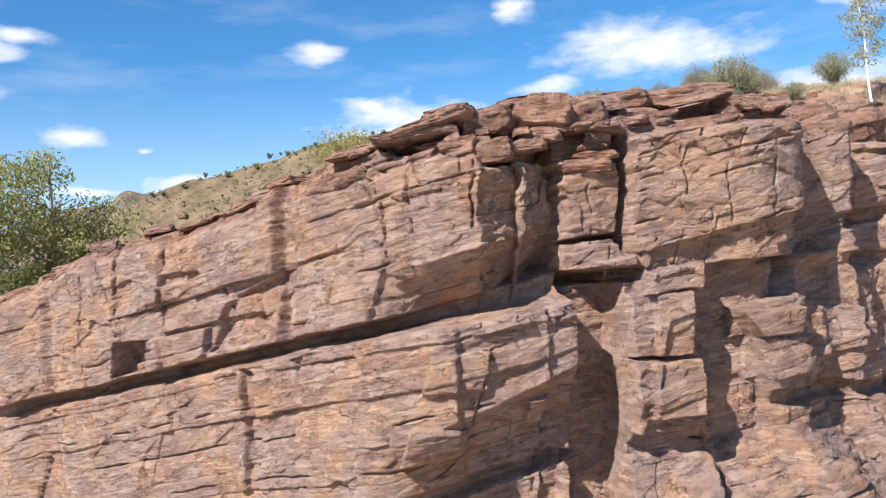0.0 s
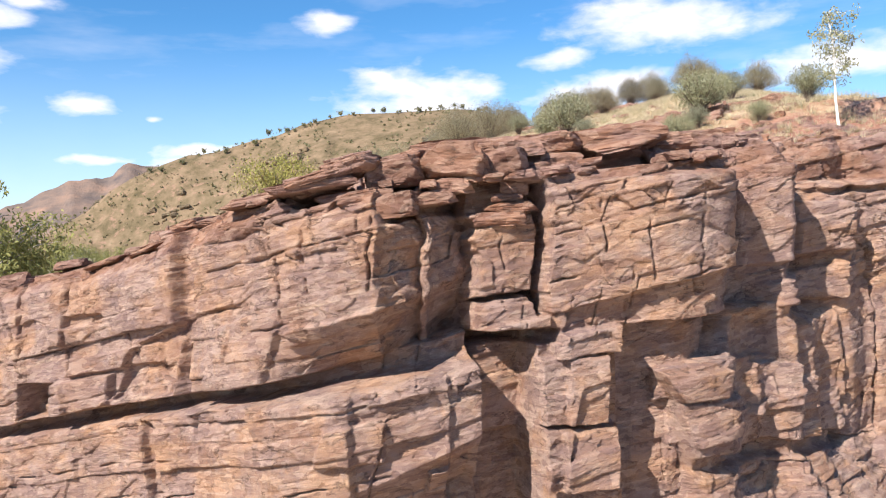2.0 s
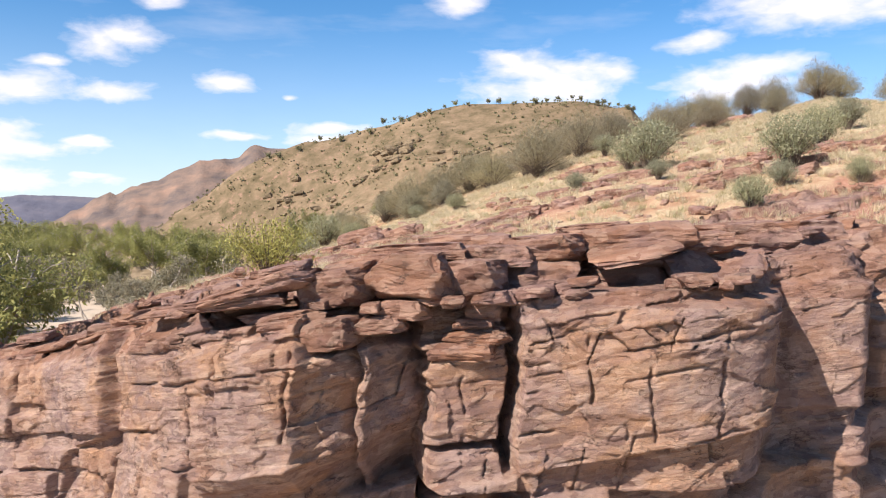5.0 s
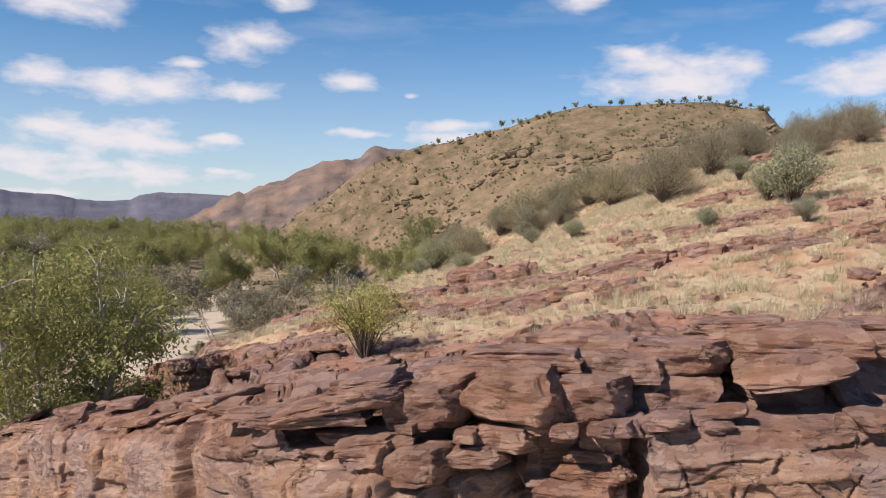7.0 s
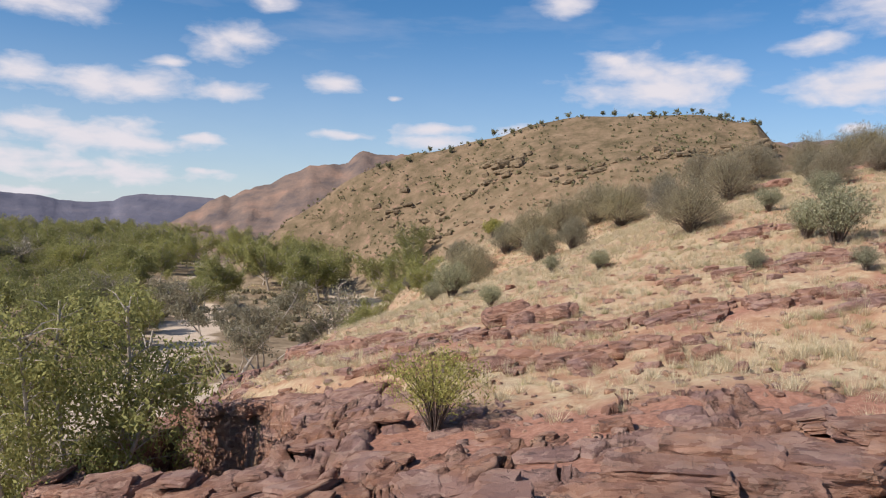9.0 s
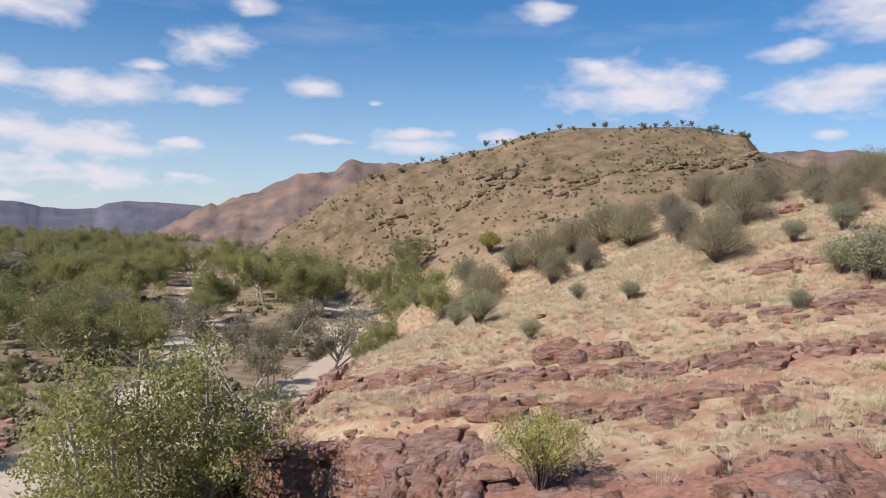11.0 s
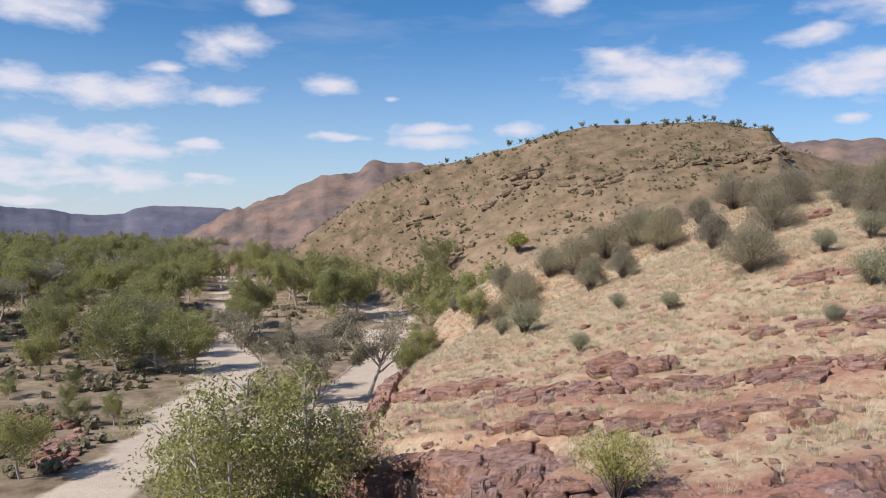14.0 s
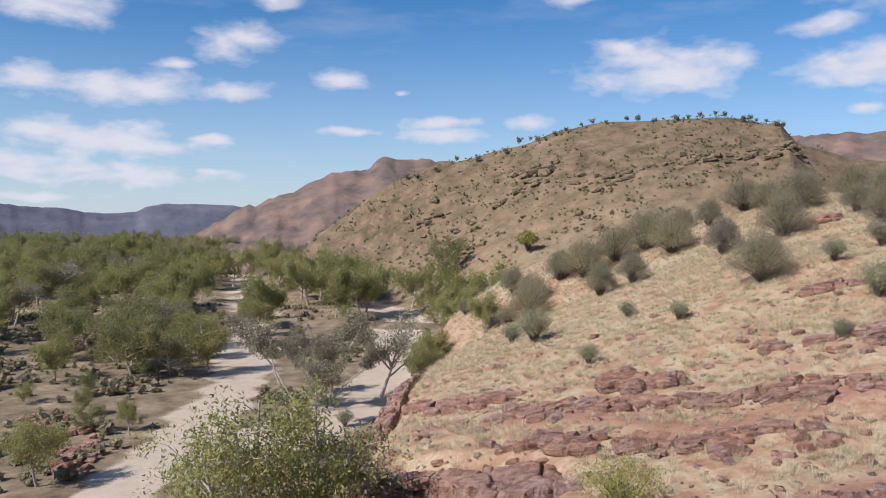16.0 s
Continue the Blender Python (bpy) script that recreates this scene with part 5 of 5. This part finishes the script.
# small chips wedged in the seam and between the great blocks
for i in range(30):
    x = r2.uniform(-1, 12.0)
    seam_z = float(np.interp(x, [-1.0, 0.9, 2.7, 6.2, 7.6, 10.1, 12], [3.4, 3.75, 4.05, 4.1, 4.4, 4.5, 4.7]))
    block(cliff, "block", x, rim(x) + r2.uniform(0.3, 0.9), seam_z + r2.uniform(-0.15, 0.1), r2.uniform(0.3, 0.9), r2.uniform(0.5, 0.9), r2.uniform(0.12, 0.32), r2.uniform(-0.3, 0.3), DIP * 0.6)
# thin tilted plates along the falling rim
x = -26.0
while x < -1.0:
    w = r2.uniform(0.5, 1.7)
    y = rim(x) + r2.uniform(0.1, 1.0)
    block(cliff, "slab", x, y + 0.5, top_at(x, y + 0.5) + r2.uniform(0.0, 0.22), w * 1.25, r2.uniform(0.8, 1.9), r2.uniform(0.18, 0.5), r2.uniform(-0.35, 0.35), DIP * 1.1 + r2.uniform(-0.16, 0.10), r2.uniform(-0.1, 0.1))
    x += w * 0.6
# slabs lying on the platform
for i in range(90):
    x = r2.uniform(-12, 17)
    y = rim(x) + 1.5 + 8.5 * r2.random() ** 1.3
    s = r2.uniform(0.35, 1.5)
    block(cliff, "slab", x, y, top_at(x, y) + 0.04, s * r2.uniform(0.9, 1.7), s * r2.uniform(0.7, 1.2), r2.uniform(0.14, 0.4), r2.uniform(-0.6, 0.6), DIP + r2.uniform(-0.12, 0.12), r2.uniform(0.0, 0.2))

# broken ledges down the wall of the cove
for i in range(46):
    x = r2.uniform(-25, -9.5)
    y = float(np.interp(x, [-30, -25, -16, -12, -9], [52, 49.0, 44.6, 41.0, 36.5])) + r2.uniform(-0.9, 0.4)
    s = r2.uniform(0.6, 1.5)
    block(cliff, "block", x, y + 0.3, top_at(x, y) + r2.uniform(-0.2, 0.1), s * r2.uniform(0.9, 1.6), s, s * r2.uniform(0.4, 0.8), r2.uniform(-0.5, 0.2), DIP + r2.uniform(-0.1, 0.1), r2.uniform(-0.1, 0.1))

# red ledges that break through the grass, each a row of blocks
def outcrop(x0, y0, x1, y1, n, size, spread, label, kinds=ROCKS):
    top = tagged(new("rock_outcrop"), label, "rock outcrop", "rock ledges")
    for i in range(n):
        t = r2.random()
        x, y = x0 + (x1 - x0) * t + r2.gauss(0, spread), y0 + (y1 - y0) * t + r2.gauss(0, spread)
        s = size * r2.uniform(0.4, 1.3)
        block(top, "block", x, y, height_at(x, y) + s * 0.16, s * r2.uniform(1.0, 2.3), s * r2.uniform(0.7, 1.3), s * r2.uniform(0.45, 0.95), r2.uniform(-0.7, 0.7), DIP + r2.uniform(-0.15, 0.15), r2.uniform(-0.1, 0.25), kinds)


outcrop(-14, 53, 1, 50, 80, 0.62, 0.8, "broken red rock ledge in dry grass")
outcrop(0, 50, 18, 47, 90, 0.62, 0.9, "long broken ledge of red rock")
outcrop(-6, 55.5, -3.5, 54.5, 12, 1.1, 0.4, "dark knobbly boulders on the slope")
outcrop(3, 59, 24, 55, 90, 0.7, 0.9, "purple-brown rock ledge with rubble")
outcrop(-12, 46, 6, 43, 70, 0.7, 1.0, "flat red slabs at the foot of the slope")
outcrop(9, 103, 14, 101, 14, 1.2, 0.5, "orange rock rib high on the slope")
outcrop(20, 109, 27, 107, 45, 1.1, 0.8, "heap of red rubble below the crest")
outcrop(5, 71, 13, 70, 26, 0.7, 0.8, "small stony ledge in the grass")
outcrop(-22, 62, -14, 58, 30, 0.9, 0.7, "rocky edge above the creek")
outcrop(-30, 58, -24, 50, 40, 1.3, 0.9, "broken rock edge beside the creek")
outcrop(-76, 80, -64, 74, 36, 1.5, 1.0, "grey layered rock ledge on the creek bank")
outcrop(-90, 92, -72, 84, 34, 1.2, 1.2, "low grey rock ledge on the far bank")
for x0, y0, x1, y1, n, size, spread in [(-54, 262, -46, 266, 26, 4.0, 3.0), (-100, 262, -80, 266, 18, 2.6, 2.0), (-76, 254, -58, 258, 22, 2.4, 2.0), (-36, 250, -14, 256, 22, 2.4, 2.2), (-10, 258, 14, 262, 22, 2.6, 2.2), (14, 262, 28, 270, 18, 3.0, 2.0), (-70, 238, -50, 242, 16, 2.0, 2.0), (-40, 228, -20, 232, 16, 2.0, 2.4)]:
    outcrop(x0, y0, x1, y1, n, size * 0.62, spread * 1.2, "brown crag on the scrubby hillside", CRAGS)

# loose stones over the slope: single ones near by, the smaller rest joined
for i in range(190):
    x, y = r2.uniform(-20, 26), 33 + 45 * r2.random() ** 1.4
    if y - rim(x) < 6:
        continue
    s = r2.uniform(0.2, 0.7)
    tagged(block(None, "rock", x, y, height_at(x, y) + s * 0.12, s * r2.uniform(0.9, 1.6), s, s * r2.uniform(0.4, 0.8), r2.uniform(0, 6), r2.uniform(-0.3, 0.3)), "loose angular red stone on the grassy slope", "rock", "loose stones")


def rubble(name, spots, sizes, mat, label, seed):
    g = np.random.default_rng(seed)
    cube = np.array([(a, b, c) for a in (-0.5, 0.5) for b in (-0.5, 0.5) for c in (-0.5, 0.5)])
    quads = np.array([(0, 1, 3, 2), (4, 6, 7, 5), (0, 4, 5, 1), (2, 3, 7, 6), (0, 2, 6, 4), (1, 5, 7, 3)])
    n = len(spots)
    v = cube[None] * g.uniform(0.6, 1.5, (n, 1, 3)) * np.array([1, 1, 0.6]) + g.normal(0, 0.12, (n, 8, 3))
    a = g.uniform(0, 6.28, n)
    c, s = np.cos(a)[:, None], np.sin(a)[:, None]
    v = np.stack([v[..., 0] * c - v[..., 1] * s, v[..., 0] * s + v[..., 1] * c, v[..., 2]], -1)
    v = v * sizes[:, None, None] + spots[:, None]
    f = (quads[None] + np.arange(n)[:, None, None] * 8).reshape(-1, 4)
    me = bpy.data.meshes.new(name)
    me.vertices.add(n * 8)
    me.vertices.foreach_set("co", v.reshape(-1).astype(np.float32))
    me.loops.add(f.size)
    me.loops.foreach_set("vertex_index", f.ravel().astype(np.int32))
    me.polygons.add(len(f))
    me.polygons.foreach_set("loop_start", (np.arange(len(f)) * 4).astype(np.int32))
    me.update(calc_edges=True)
    me.materials.append(mat)
    return tagged(new(name, me), label, "stones", kind="stuff")


def stony(x, y, u):
    behind = y - cliff_line(x)
    return (ground_height(x, y) > -9) & (behind > 6) & (u < 0.35 + 0.9 * fbm(x / 5.0, y / 4.0, 67, 3) + 0.4 * (1 - ease(20, 40, behind)))


spots = scatter(91, 10000, -30, 40, 30, 118, stony)
rubble("rubble", spots, np.random.default_rng(92).uniform(0.08, 0.32, len(spots)), ROCK, "small red stones strewn over the slope", 93)


def craggy(x, y, u):
    z = ground_height(x, y)
    return (z > 0) & (u < 0.08 + 1.5 * fbm(x / 30.0, z / 3.0, 69, 4))


spots = scatter(95, 12000, -130, 60, 190, 302, craggy)
rubble("hill_stones", spots, np.random.default_rng(96).uniform(0.12, 0.42, len(spots)), CRAG, "brown stones and low ribs over the hillside", 97)
